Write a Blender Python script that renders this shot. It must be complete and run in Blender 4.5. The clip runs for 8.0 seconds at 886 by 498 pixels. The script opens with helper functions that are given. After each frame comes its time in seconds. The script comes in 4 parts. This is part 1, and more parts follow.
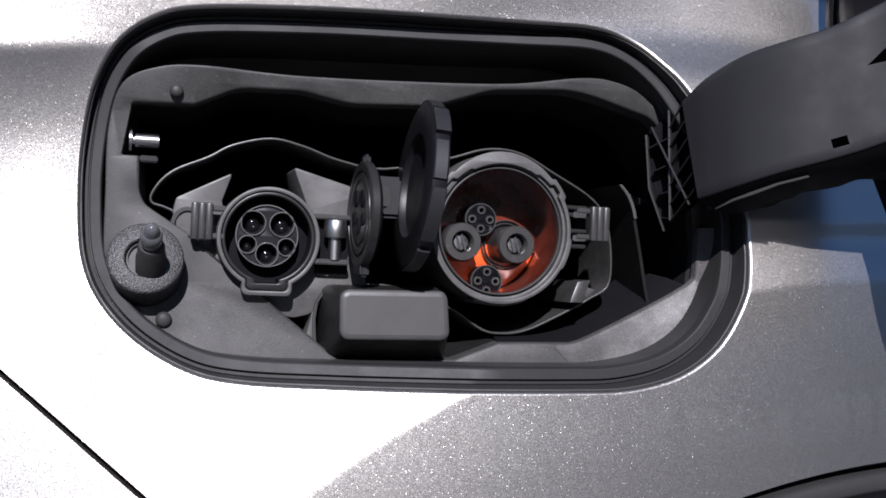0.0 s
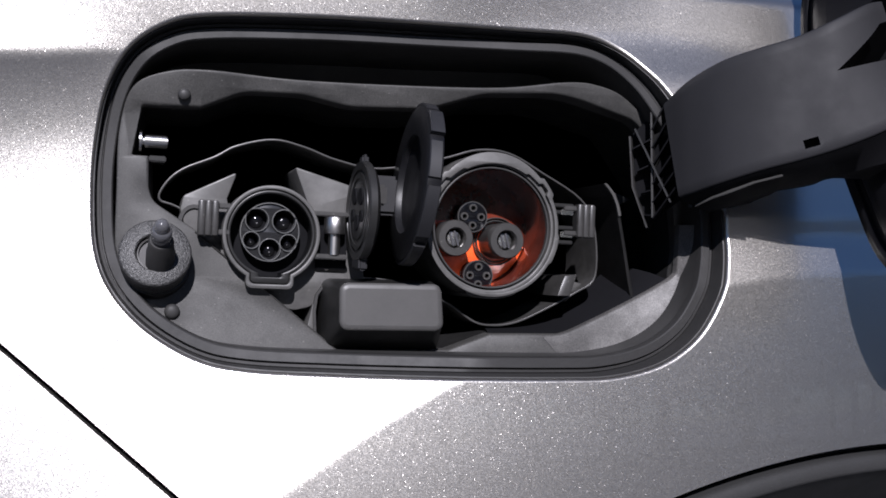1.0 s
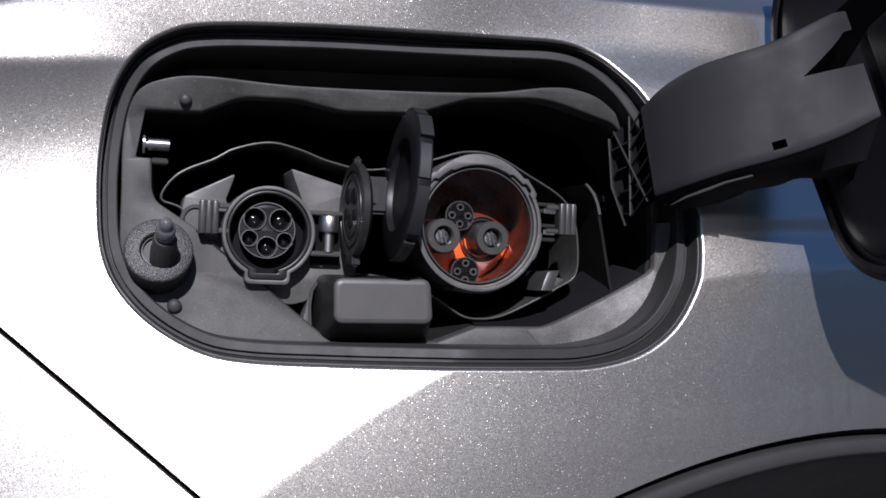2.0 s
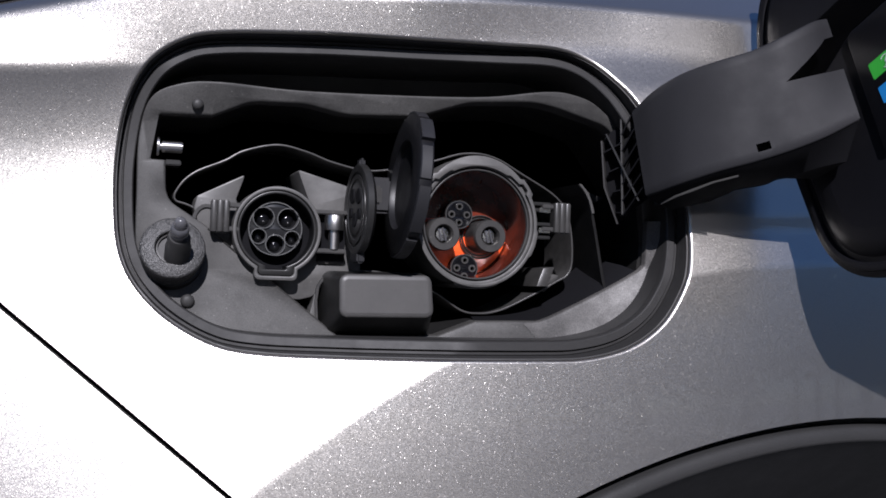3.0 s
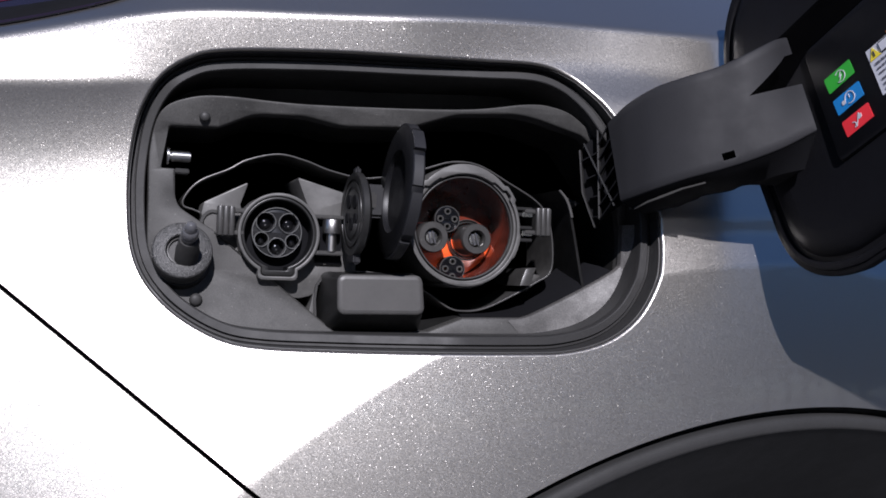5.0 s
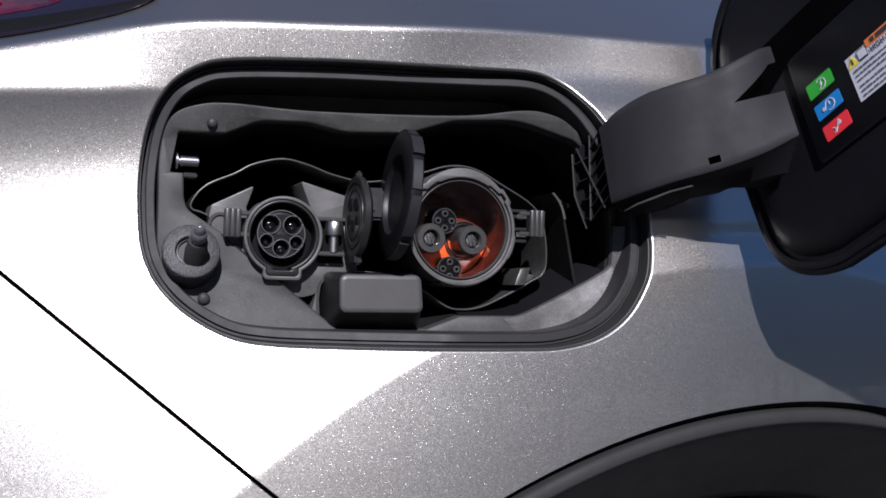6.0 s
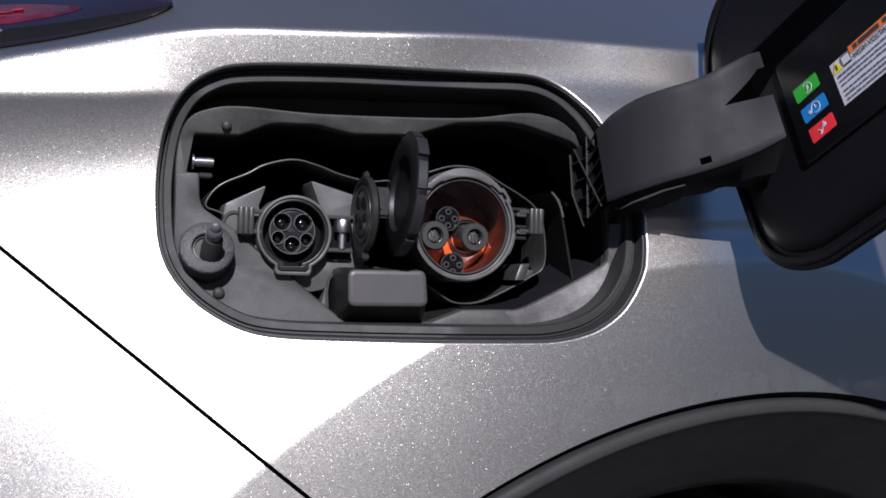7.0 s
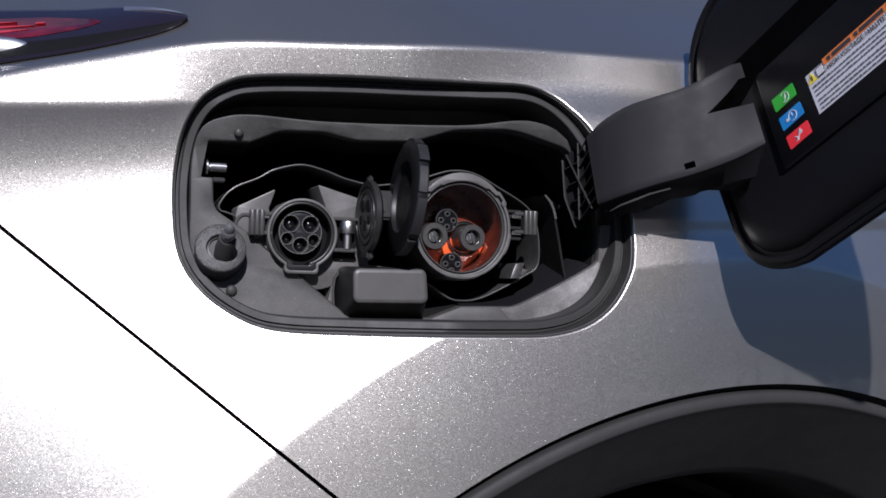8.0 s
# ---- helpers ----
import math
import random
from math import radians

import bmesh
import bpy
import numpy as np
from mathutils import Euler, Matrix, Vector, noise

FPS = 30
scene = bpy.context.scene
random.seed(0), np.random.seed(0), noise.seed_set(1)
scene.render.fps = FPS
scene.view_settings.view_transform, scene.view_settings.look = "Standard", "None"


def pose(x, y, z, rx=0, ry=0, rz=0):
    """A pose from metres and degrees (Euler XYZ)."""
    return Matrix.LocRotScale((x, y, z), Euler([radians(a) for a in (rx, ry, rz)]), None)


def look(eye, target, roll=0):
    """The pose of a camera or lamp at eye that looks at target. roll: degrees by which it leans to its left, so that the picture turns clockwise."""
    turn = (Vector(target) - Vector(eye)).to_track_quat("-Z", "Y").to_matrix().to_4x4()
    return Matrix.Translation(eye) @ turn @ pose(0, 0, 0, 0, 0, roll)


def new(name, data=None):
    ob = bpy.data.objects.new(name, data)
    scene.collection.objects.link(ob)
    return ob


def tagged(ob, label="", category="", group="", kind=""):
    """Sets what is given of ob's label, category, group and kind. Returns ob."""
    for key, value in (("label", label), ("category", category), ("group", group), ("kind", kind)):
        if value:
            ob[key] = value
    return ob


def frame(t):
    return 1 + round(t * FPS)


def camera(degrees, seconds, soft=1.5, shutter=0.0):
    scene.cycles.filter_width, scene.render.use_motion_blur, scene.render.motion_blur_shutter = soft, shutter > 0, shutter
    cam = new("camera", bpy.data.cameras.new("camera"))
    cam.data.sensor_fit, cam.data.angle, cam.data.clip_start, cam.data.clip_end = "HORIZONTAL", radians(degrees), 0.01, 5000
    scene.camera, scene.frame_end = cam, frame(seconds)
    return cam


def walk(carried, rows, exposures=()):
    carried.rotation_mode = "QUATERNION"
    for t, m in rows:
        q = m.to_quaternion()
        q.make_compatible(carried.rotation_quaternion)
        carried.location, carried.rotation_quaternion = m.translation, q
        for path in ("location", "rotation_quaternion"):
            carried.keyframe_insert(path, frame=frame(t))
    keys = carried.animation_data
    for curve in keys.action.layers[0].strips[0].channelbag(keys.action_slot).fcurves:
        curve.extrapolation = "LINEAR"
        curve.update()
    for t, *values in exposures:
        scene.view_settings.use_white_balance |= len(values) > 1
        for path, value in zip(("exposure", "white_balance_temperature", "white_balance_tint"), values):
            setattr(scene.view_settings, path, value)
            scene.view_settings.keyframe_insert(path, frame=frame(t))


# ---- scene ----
from mathutils.geometry import tessellate_polygon

cam = camera(45.4, 8.0, soft=1.7)
PATH = [
    (0, (-0.1376, -0.5515, 0.9117), (0.1278, 0.4123, 0.9350), 2.40),
    (0.5, (-0.1431, -0.5672, 0.9091), (0.1277, 0.3950, 0.9355), 2.35),
    (1, (-0.1476, -0.5793, 0.9069), (0.1271, 0.3818, 0.9332), 2.33),
    (1.5, (-0.1529, -0.5934, 0.9049), (0.1307, 0.3651, 0.9328), 2.25),
    (3, (-0.1692, -0.6351, 0.9005), (0.1231, 0.3208, 0.9296), 2.06),
    (3.5, (-0.1741, -0.6464, 0.8995), (0.1219, 0.3083, 0.9304), 2.08),
    (4, (-0.1785, -0.6558, 0.8987), (0.1231, 0.2970, 0.9336), 2.04),
    (4.5, (-0.1836, -0.6674, 0.8978), (0.1218, 0.2842, 0.9316), 1.97),
    (6, (-0.2005, -0.7063, 0.8954), (0.1143, 0.2422, 0.9312), 1.78),
    (6.5, (-0.2064, -0.7202, 0.8945), (0.1069, 0.2289, 0.9261), 1.78),
    (7, (-0.2135, -0.7375, 0.8935), (0.1014, 0.2110, 0.9269), 1.76),
    (7.5, (-0.2213, -0.7577, 0.8923), (0.0949, 0.1904, 0.9277), 1.70),
    (8, (-0.2299, -0.7799, 0.8908), (0.0881, 0.1675, 0.9257), 1.71),
]
walk(cam, [(t, look(eye, target, roll)) for t, eye, target, roll in PATH], exposures=[(0, 0.23, 5620, 18), (1.2, 0.15, 5620, 18), (3, 0.05, 5620, 18), (8, 0.03, 5620, 18)])

# ---- world and sun ----
SUN_DIR = Vector((-0.21, -1.0, 0.65))
sun_elev = math.asin(SUN_DIR.normalized().z)
world = bpy.data.worlds.new("world")
scene.world = world
world.use_nodes = True
wn = world.node_tree
sky = wn.nodes.new("ShaderNodeTexSky")
sky.sky_type = 'NISHITA'
sky.sun_disc = False
sky.sun_elevation = sun_elev
sky.ozone_density = 6.0
sky.dust_density = 0.4
sky.sun_rotation = math.atan2(SUN_DIR.x, SUN_DIR.y)
wn.nodes["Background"].inputs[1].default_value = 0.056
wn.links.new(sky.outputs[0], wn.nodes["Background"].inputs[0])
sun = new("sun", bpy.data.lights.new("sun", 'SUN'))
sun.data.energy = 7.0
sun.data.angle = radians(0.6)
sun.data.color = (1.0, 0.925, 0.82)
sun.matrix_world = look(SUN_DIR * 30, (0, 0, 0))


# ---- materials ----
def mat(name, color, rough=0.5, metal=0.0, grain=0.0, grain_scale=900, bump=0.0, stain=0.0, stain_scale=25, coat=0.0, spec=0.5, dust=0.0, dust_scale=210):
    """A surface with fine grain and broad stains."""
    m = bpy.data.materials.new(name)
    m.use_nodes = True
    nt = m.node_tree
    b = nt.nodes["Principled BSDF"]
    b.inputs["Roughness"].default_value = rough
    b.inputs["Metallic"].default_value = metal
    b.inputs["Coat Weight"].default_value = coat
    b.inputs["Coat Roughness"].default_value = 0.03
    b.inputs["Specular IOR Level"].default_value = spec
    b.inputs["Base Color"].default_value = (*color, 1)
    geo = nt.nodes.new("ShaderNodeNewGeometry")
    if grain or bump:
        n1 = nt.nodes.new("ShaderNodeTexNoise")
        n1.inputs["Scale"].default_value = grain_scale
        n1.inputs["Detail"].default_value = 3
        nt.links.new(geo.outputs["Position"], n1.inputs["Vector"])
    if bump:
        bp = nt.nodes.new("ShaderNodeBump")
        bp.inputs["Strength"].default_value = bump
        bp.inputs["Distance"].default_value = 0.0006
        nt.links.new(n1.outputs["Fac"], bp.inputs["Height"])
        nt.links.new(bp.outputs["Normal"], b.inputs["Normal"])
    if grain or stain:
        n2 = nt.nodes.new("ShaderNodeTexNoise")
        n2.inputs["Scale"].default_value = stain_scale
        n2.inputs["Detail"].default_value = 6
        n2.inputs["Roughness"].default_value = 0.65
        nt.links.new(geo.outputs["Position"], n2.inputs["Vector"])
        mr = nt.nodes.new("ShaderNodeMapRange")
        mr.inputs[1].default_value, mr.inputs[2].default_value = 0.3, 0.7
        mr.inputs[3].default_value, mr.inputs[4].default_value = 1 - stain, 1 + stain
        nt.links.new(n2.outputs["Fac"], mr.inputs[0])
        fac = mr.outputs[0]
        if grain:
            mg = nt.nodes.new("ShaderNodeMapRange")
            mg.inputs[1].default_value, mg.inputs[2].default_value = 0.3, 0.7
            mg.inputs[3].default_value, mg.inputs[4].default_value = 1 - grain, 1 + grain
            nt.links.new(n1.outputs["Fac"], mg.inputs[0])
            mu = nt.nodes.new("ShaderNodeMath")
            mu.operation = 'MULTIPLY'
            nt.links.new(fac, mu.inputs[0])
            nt.links.new(mg.outputs[0], mu.inputs[1])
            fac = mu.outputs[0]
        if dust:
            vo = nt.nodes.new("ShaderNodeTexVoronoi")
            vo.inputs["Scale"].default_value = dust_scale
            nt.links.new(geo.outputs["Position"], vo.inputs["Vector"])
            sp = nt.nodes.new("ShaderNodeMapRange")
            sp.inputs[1].default_value, sp.inputs[2].default_value = (0.11, 0.06) if dust_scale < 500 else (0.30, 0.16)
            sp.inputs[3].default_value, sp.inputs[4].default_value = 1, 1 + dust
            nt.links.new(vo.outputs["Distance"], sp.inputs[0])
            md = nt.nodes.new("ShaderNodeMath")
            md.operation = 'MULTIPLY'
            nt.links.new(fac, md.inputs[0])
            nt.links.new(sp.outputs[0], md.inputs[1])
            fac = md.outputs[0]
        vm = nt.nodes.new("ShaderNodeVectorMath")
        vm.operation = 'SCALE'
        vm.inputs[0].default_value = color
        nt.links.new(fac, vm.inputs["Scale"])
        nt.links.new(vm.outputs[0], b.inputs["Base Color"])
        rr = nt.nodes.new("ShaderNodeMapRange")
        rr.inputs[1].default_value, rr.inputs[2].default_value = 0.3, 0.7
        rr.inputs[3].default_value, rr.inputs[4].default_value = min(1, rough * 1.15), rough * 0.85
        nt.links.new(n2.outputs["Fac"], rr.inputs[0])
        nt.links.new(rr.outputs[0], b.inputs["Roughness"])
    return m


def paint_material():
    """Grey metallic car paint: tilted flakes under a clear coat."""
    m = mat("metallic_paint", (0.530, 0.506, 0.470), rough=0.39, metal=1.0, coat=1.0)
    nt = m.node_tree
    b = nt.nodes["Principled BSDF"]
    geo = nt.nodes.new("ShaderNodeNewGeometry")
    out = None
    for scale, tilt, rare in ((3000, 0.15, 0.0), (3200, 0.40, 0.945)):
        v = nt.nodes.new("ShaderNodeTexVoronoi")
        v.inputs["Scale"].default_value = scale
        nt.links.new(geo.outputs["Position"], v.inputs["Vector"])
        sub = nt.nodes.new("ShaderNodeVectorMath")
        sub.operation = 'SUBTRACT'
        sub.inputs[1].default_value = (0.5, 0.5, 0.5)
        nt.links.new(v.outputs["Color"], sub.inputs[0])
        sc = nt.nodes.new("ShaderNodeVectorMath")
        sc.operation = 'SCALE'
        sc.inputs["Scale"].default_value = tilt
        nt.links.new(sub.outputs[0], sc.inputs[0])
        if rare:
            w = nt.nodes.new("ShaderNodeTexWhiteNoise")
            nt.links.new(v.outputs["Position"], w.inputs["Vector"])
            gt = nt.nodes.new("ShaderNodeMath")
            gt.operation = 'GREATER_THAN'
            gt.inputs[1].default_value = rare
            nt.links.new(w.outputs["Value"], gt.inputs[0])
            ml = nt.nodes.new("ShaderNodeMath")
            ml.operation = 'MULTIPLY'
            ml.inputs[1].default_value = tilt
            nt.links.new(gt.outputs[0], ml.inputs[0])
            nt.links.new(ml.outputs[0], sc.inputs["Scale"])
        add = nt.nodes.new("ShaderNodeVectorMath")
        nt.links.new(out or geo.outputs["Normal"], add.inputs[0])
        nt.links.new(sc.outputs[0], add.inputs[1])
        out = add.outputs[0]
    nm = nt.nodes.new("ShaderNodeVectorMath")
    nm.operation = 'NORMALIZE'
    nt.links.new(out, nm.inputs[0])
    nt.links.new(nm.outputs[0], b.inputs["Normal"])
    nt.links.new(geo.outputs["Normal"], b.inputs["Coat Normal"])
    return m


PAINT = paint_material()
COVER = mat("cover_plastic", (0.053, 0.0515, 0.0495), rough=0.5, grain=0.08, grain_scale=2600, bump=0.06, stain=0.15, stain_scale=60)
TRAY = mat("tray_plastic", (0.0380, 0.0371, 0.0352), rough=0.5, grain=0.3, grain_scale=1500, bump=0.10, stain=0.38, stain_scale=38, spec=0.4, dust=1.2)
BLACK = mat("black_plastic", (0.030, 0.0295, 0.029), rough=0.5, grain=0.1, grain_scale=2600, bump=0.08, stain=0.15, spec=0.25)
# Darker tone for dark parts, and for the shade in the pocket.
PITCH = mat("shade_dark_plastic", (0.014, 0.0138, 0.0135), rough=0.40, grain=0.1, stain=0.3, stain_scale=60, spec=0.3)
DUSTY = mat("dusty_plastic", (0.073, 0.070, 0.067), rough=0.6, grain=0.4, grain_scale=1300, bump=0.1, stain=0.35, stain_scale=70, dust=0.9)


def fade_along_x(m, x0, x1, low):
    """Scales a surface's base colour along x, from low at x0 to full at x1."""
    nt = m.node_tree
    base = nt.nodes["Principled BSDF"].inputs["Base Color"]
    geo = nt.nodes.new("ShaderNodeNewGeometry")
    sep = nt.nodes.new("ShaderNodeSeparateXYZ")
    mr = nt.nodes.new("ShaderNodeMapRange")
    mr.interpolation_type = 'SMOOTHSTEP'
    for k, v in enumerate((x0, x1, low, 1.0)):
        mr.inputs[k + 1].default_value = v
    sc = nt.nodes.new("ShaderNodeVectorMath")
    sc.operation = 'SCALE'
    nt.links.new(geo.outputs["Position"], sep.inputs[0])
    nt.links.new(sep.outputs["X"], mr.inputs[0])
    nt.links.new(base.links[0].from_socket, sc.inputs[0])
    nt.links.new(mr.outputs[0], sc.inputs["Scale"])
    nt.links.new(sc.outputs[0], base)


fade_along_x(DUSTY, 0.090, 0.150, 0.52)
CHROME = mat("chrome", (0.85, 0.85, 0.86), rough=0.38, metal=1.0, stain=0.05)
# Near-black for trim, and for shade under the arm and in recesses.
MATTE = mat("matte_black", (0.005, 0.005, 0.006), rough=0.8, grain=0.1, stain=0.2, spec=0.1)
SEAL = mat("seal_rubber", (0.018, 0.0175, 0.0172), rough=0.58, grain=0.15, stain=0.25, stain_scale=60)
SHROUD = mat("inlet_plastic", (0.034, 0.033, 0.0318), rough=0.36, grain=0.1, grain_scale=2600, bump=0.06, stain=0.35, stain_scale=90, dust=1.2)
EDGE = mat("polished_edge", (0.10, 0.10, 0.10), rough=0.2, spec=0.9, stain=0.1, stain_scale=300)
INSERT = mat("glossy_insert", (0.013, 0.013, 0.0135), rough=0.22, stain=0.15, stain_scale=200)
GLOSSY = mat("glossy_black", (0.004, 0.004, 0.005), rough=0.12, stain=0.1)
FLANGE = mat("inlet_flange_plastic", (0.060, 0.0585, 0.0560), rough=0.52, grain=0.15, grain_scale=2200, bump=0.06, stain=0.3, stain_scale=80, dust=0.8)
# Near-black that stands in for shade in the flap's groove.
GROOVE_SHADE = mat("groove_shade_black", (0.0012, 0.0012, 0.0015), rough=0.9, grain=0.2, stain=0.2, spec=0.02)
SATIN = mat("satin_black_plastic", (0.0055, 0.0055, 0.0065), rough=0.42, spec=0.35, grain=0.08, stain=0.3, stain_scale=80)
CAPMAT = mat("cap_plastic", (0.0125, 0.0125, 0.0140), rough=0.50, spec=0.35, grain=0.08, stain=0.2, stain_scale=80)
ARM = mat("flap_arm_plastic", (0.0166, 0.0166, 0.0184), rough=0.65, grain=0.08, grain_scale=2600, bump=0.08, stain=0.1, spec=0.2)
FLAP = mat("flap_inner_plastic", (0.0060, 0.0060, 0.0075), rough=0.55, grain=0.1, bump=0.08, stain=0.15, spec=0.10)
FELT = mat("gritty_rubber", (0.030, 0.0296, 0.029), rough=0.45, grain=0.7, grain_scale=1100, bump=1.0, stain=0.15, dust=3.0, dust_scale=1150)
# Black plastic tinted red-brown and mottled for reflections of the orange insulator.
WALL = mat("reflection_tinted_plastic", (0.080, 0.0145, 0.0075), rough=0.16, stain=0.9, stain_scale=48, spec=0.9)
ORANGE = mat("orange_plastic", (0.68, 0.085, 0.014), rough=0.3, stain=0.4, stain_scale=90)
STEEL = mat("worn_steel", (0.42, 0.41, 0.40), rough=0.34, metal=1.0, stain=0.25, stain_scale=200)
METAL = mat("bright_metal", (0.65, 0.63, 0.6), rough=0.22, metal=1.0, stain=0.1, stain_scale=300)
SMOKED = mat("smoked_tip", (0.16, 0.16, 0.17), rough=0.12, stain=0.2, stain_scale=300)
SMOKED.node_tree.nodes["Principled BSDF"].inputs["Transmission Weight"].default_value = 0.55
CLAD = mat("cladding_plastic", (0.024, 0.0238, 0.0236), rough=0.6, spec=0.2, grain=0.15, grain_scale=1400, bump=0.3, stain=0.15)
RUBBER = mat("tyre_rubber", (0.02, 0.02, 0.02), rough=0.8, grain=0.2, stain=0.2)
ASPHALT = mat("asphalt", (0.044, 0.049, 0.062), rough=0.9, grain=0.4, grain_scale=120, bump=0.5, stain=0.25, stain_scale=1.5)
LENS = mat("smoked_lens", (0.012, 0.008, 0.014), rough=0.06)
REDLENS = mat("red_reflector", (0.80, 0.018, 0.014), rough=0.15, stain=0.4, stain_scale=120, coat=1.0)
GREEN = mat("green_print", (0.04, 0.36, 0.03), rough=0.4, stain=0.1)
BLUE = mat("blue_print", (0.02, 0.20, 0.52), rough=0.4, stain=0.1)
RED = mat("red_print", (0.75, 0.03, 0.04), rough=0.4, stain=0.1)
WHITE = mat("white_print", (0.52, 0.52, 0.56), rough=0.45, stain=0.08)
AMBER = mat("orange_print", (0.65, 0.17, 0.03), rough=0.45, stain=0.1)
YELLOW = mat("yellow_print", (0.75, 0.6, 0.03), rough=0.45, stain=0.1)
INK = mat("ink", (0.03, 0.03, 0.035), rough=0.6, stain=0.1)
GREYINK = mat("fine_print", (0.10, 0.10, 0.12), rough=0.6, stain=0.2)


# ---- mesh helpers ----
def part(name, bm, material, parent=None, label="", smooth=40):
    me = bpy.data.meshes.new(name)
    bmesh.ops.recalc_face_normals(bm, faces=bm.faces)
    bm.to_mesh(me)
    bm.free()
    me.materials.append(material)
    for p in me.polygons:
        p.use_smooth = True
    me.set_sharp_from_angle(angle=radians(smooth))
    ob = new(name, me)
    ob.parent = parent
    if label:
        tagged(ob, label)
    return ob


def thing(name, label, category, kind=""):
    return tagged(new(name), label, category, kind=kind)


def rounded(corners, seg=8):
    """A closed outline (x, z) through corners (x, z, radius)."""
    pts, n = [], len(corners)
    for i in range(n):
        p = Vector(corners[i][:2])
        a, b = Vector(corners[i - 1][:2]) - p, Vector(corners[(i + 1) % n][:2]) - p
        r = max(corners[i][2], 0.0)
        half = a.angle(b) / 2
        d = min(r / math.tan(half), a.length * 0.49, b.length * 0.49)
        p0, p1 = p + a.normalized() * d, p + b.normalized() * d
        for k in range(seg + 1):
            t = k / seg
            pts.append(((1 - t) ** 2 * p0 + 2 * t * (1 - t) * (p0 * 0.15 + p * 0.85) + t * t * p1) if r > 0 else p)
            if r <= 0:
                break
    return [(p.x, p.y) for p in pts]


def spline(ctrl, sub=6):
    """A smooth closed outline through control points (x, z)."""
    n, out = len(ctrl), []
    for i in range(n):
        p0, p1, p2, p3 = (Vector(ctrl[(i + k) % n]) for k in (-1, 0, 1, 2))
        for k in range(sub):
            t = k / sub
            v = 0.5 * (2 * p1 + (p2 - p0) * t + (2 * p0 - 5 * p1 + 4 * p2 - p3) * t * t + (3 * p1 - p0 - 3 * p2 + p3) * t ** 3)
            out.append((v.x, v.y))
    return out


def circle(cx, cz, r, n=48, a0=0):
    return [(cx + r * math.cos(a0 + 2 * math.pi * i / n), cz + r * math.sin(a0 + 2 * math.pi * i / n)) for i in range(n)]


def area2(loop):
    return sum(a[0] * b[1] - b[0] * a[1] for a, b in zip(loop, loop[1:] + loop[:1]))


def offset(loop, d):
    """The outline moved inward by d."""
    if area2(loop) < 0:
        d = -d
    out, n = [], len(loop)
    for i in range(n):
        a, b = Vector(loop[i - 1]), Vector(loop[(i + 1) % n])
        t = (b - a).normalized() if (b - a).length > 1e-9 else Vector((1, 0))
        out.append((loop[i][0] - t.y * d, loop[i][1] + t.x * d))
    return out


def ccw(loop):
    return loop if area2(loop) > 0 else loop[::-1]


def rings(bm, loops, closed=True):
    """Skin between loops of 3D points with equal counts."""
    vs = [[bm.verts.new(p) for p in l] for l in loops]
    n = len(vs[0])
    for a, b in zip(vs, vs[1:]):
        for i in range(n if closed else n - 1):
            j = (i + 1) % n
            bm.faces.new((a[i], a[j], b[j], b[i]))
    return vs


def at_y(loop, y):
    return [(p[0], y(p[0], p[1]) if callable(y) else y, p[1]) for p in loop]


def fill(bm, loops, y):
    """A flat face with holes."""
    polys = [[Vector((p[0], p[1], 0)) for p in l] for l in loops]
    flat = [p for l in loops for p in l]
    vs = [bm.verts.new((p[0], y(p[0], p[1]) if callable(y) else y, p[1])) for p in flat]
    for tri in tessellate_polygon(polys):
        try:
            bm.faces.new([vs[i] for i in tri])
        except ValueError:
            pass


def slab(outer, holes, y0, y1, bev=0.0008, bm=None, back=True):
    """A plate from its front y0 to its back y1 with holes and softened edges."""
    bm = bm or bmesh.new()
    outer = ccw(outer)
    fronts = [offset(outer, bev)]
    face = y0 if callable(y0) else lambda x, z: y0
    rings(bm, [at_y(fronts[0], face), at_y(offset(outer, bev * 0.3), lambda x, z: face(x, z) + bev * 0.3), at_y(outer, lambda x, z: face(x, z) + bev), at_y(outer, y1)])
    for h in holes:
        h = ccw(h)
        f = offset(h, -bev)
        fronts.append(f)
        rings(bm, [at_y(f, face), at_y(offset(h, -bev * 0.3), lambda x, z: face(x, z) + bev * 0.3), at_y(h, lambda x, z: face(x, z) + bev), at_y(h, y1)])
    fill(bm, fronts, y0)
    if back:
        fill(bm, [outer] + [ccw(h) for h in holes], y1)
    bmesh.ops.remove_doubles(bm, verts=bm.verts, dist=1e-6)
    return bm


def lathe(profile, cx, cz, n=48, bm=None, cap=True):
    """A turned shape on an axis along y: profile of (radius, y)."""
    bm = bm or bmesh.new()
    vs = rings(bm, [[(cx + r * math.cos(2 * math.pi * i / n), y, cz + r * math.sin(2 * math.pi * i / n)) for i in range(n)] for r, y in profile])
    if cap:
        bm.faces.new(vs[-1])
        bm.faces.new(vs[0])
    return bm


def box(bm, lo, hi, bev=0.0006):
    r = bmesh.ops.create_cube(bm, size=1, matrix=Matrix.Translation([(a + b) / 2 for a, b in zip(lo, hi)]) @ Matrix.Diagonal([b - a for a, b in zip(lo, hi)] + [1]))
    if bev:
        es = {e for v in r["verts"] for e in v.link_edges}
        bmesh.ops.bevel(bm, geom=list(es), offset=bev, segments=2, affect='EDGES')
    return bm


def moved(bm, m):
    bmesh.ops.transform(bm, matrix=m, verts=bm.verts)
    return bm


# ---- the car's side ----
def ease(t):
    t = min(1.0, max(0.0, t))
    return t * t * (3 - 2 * t)


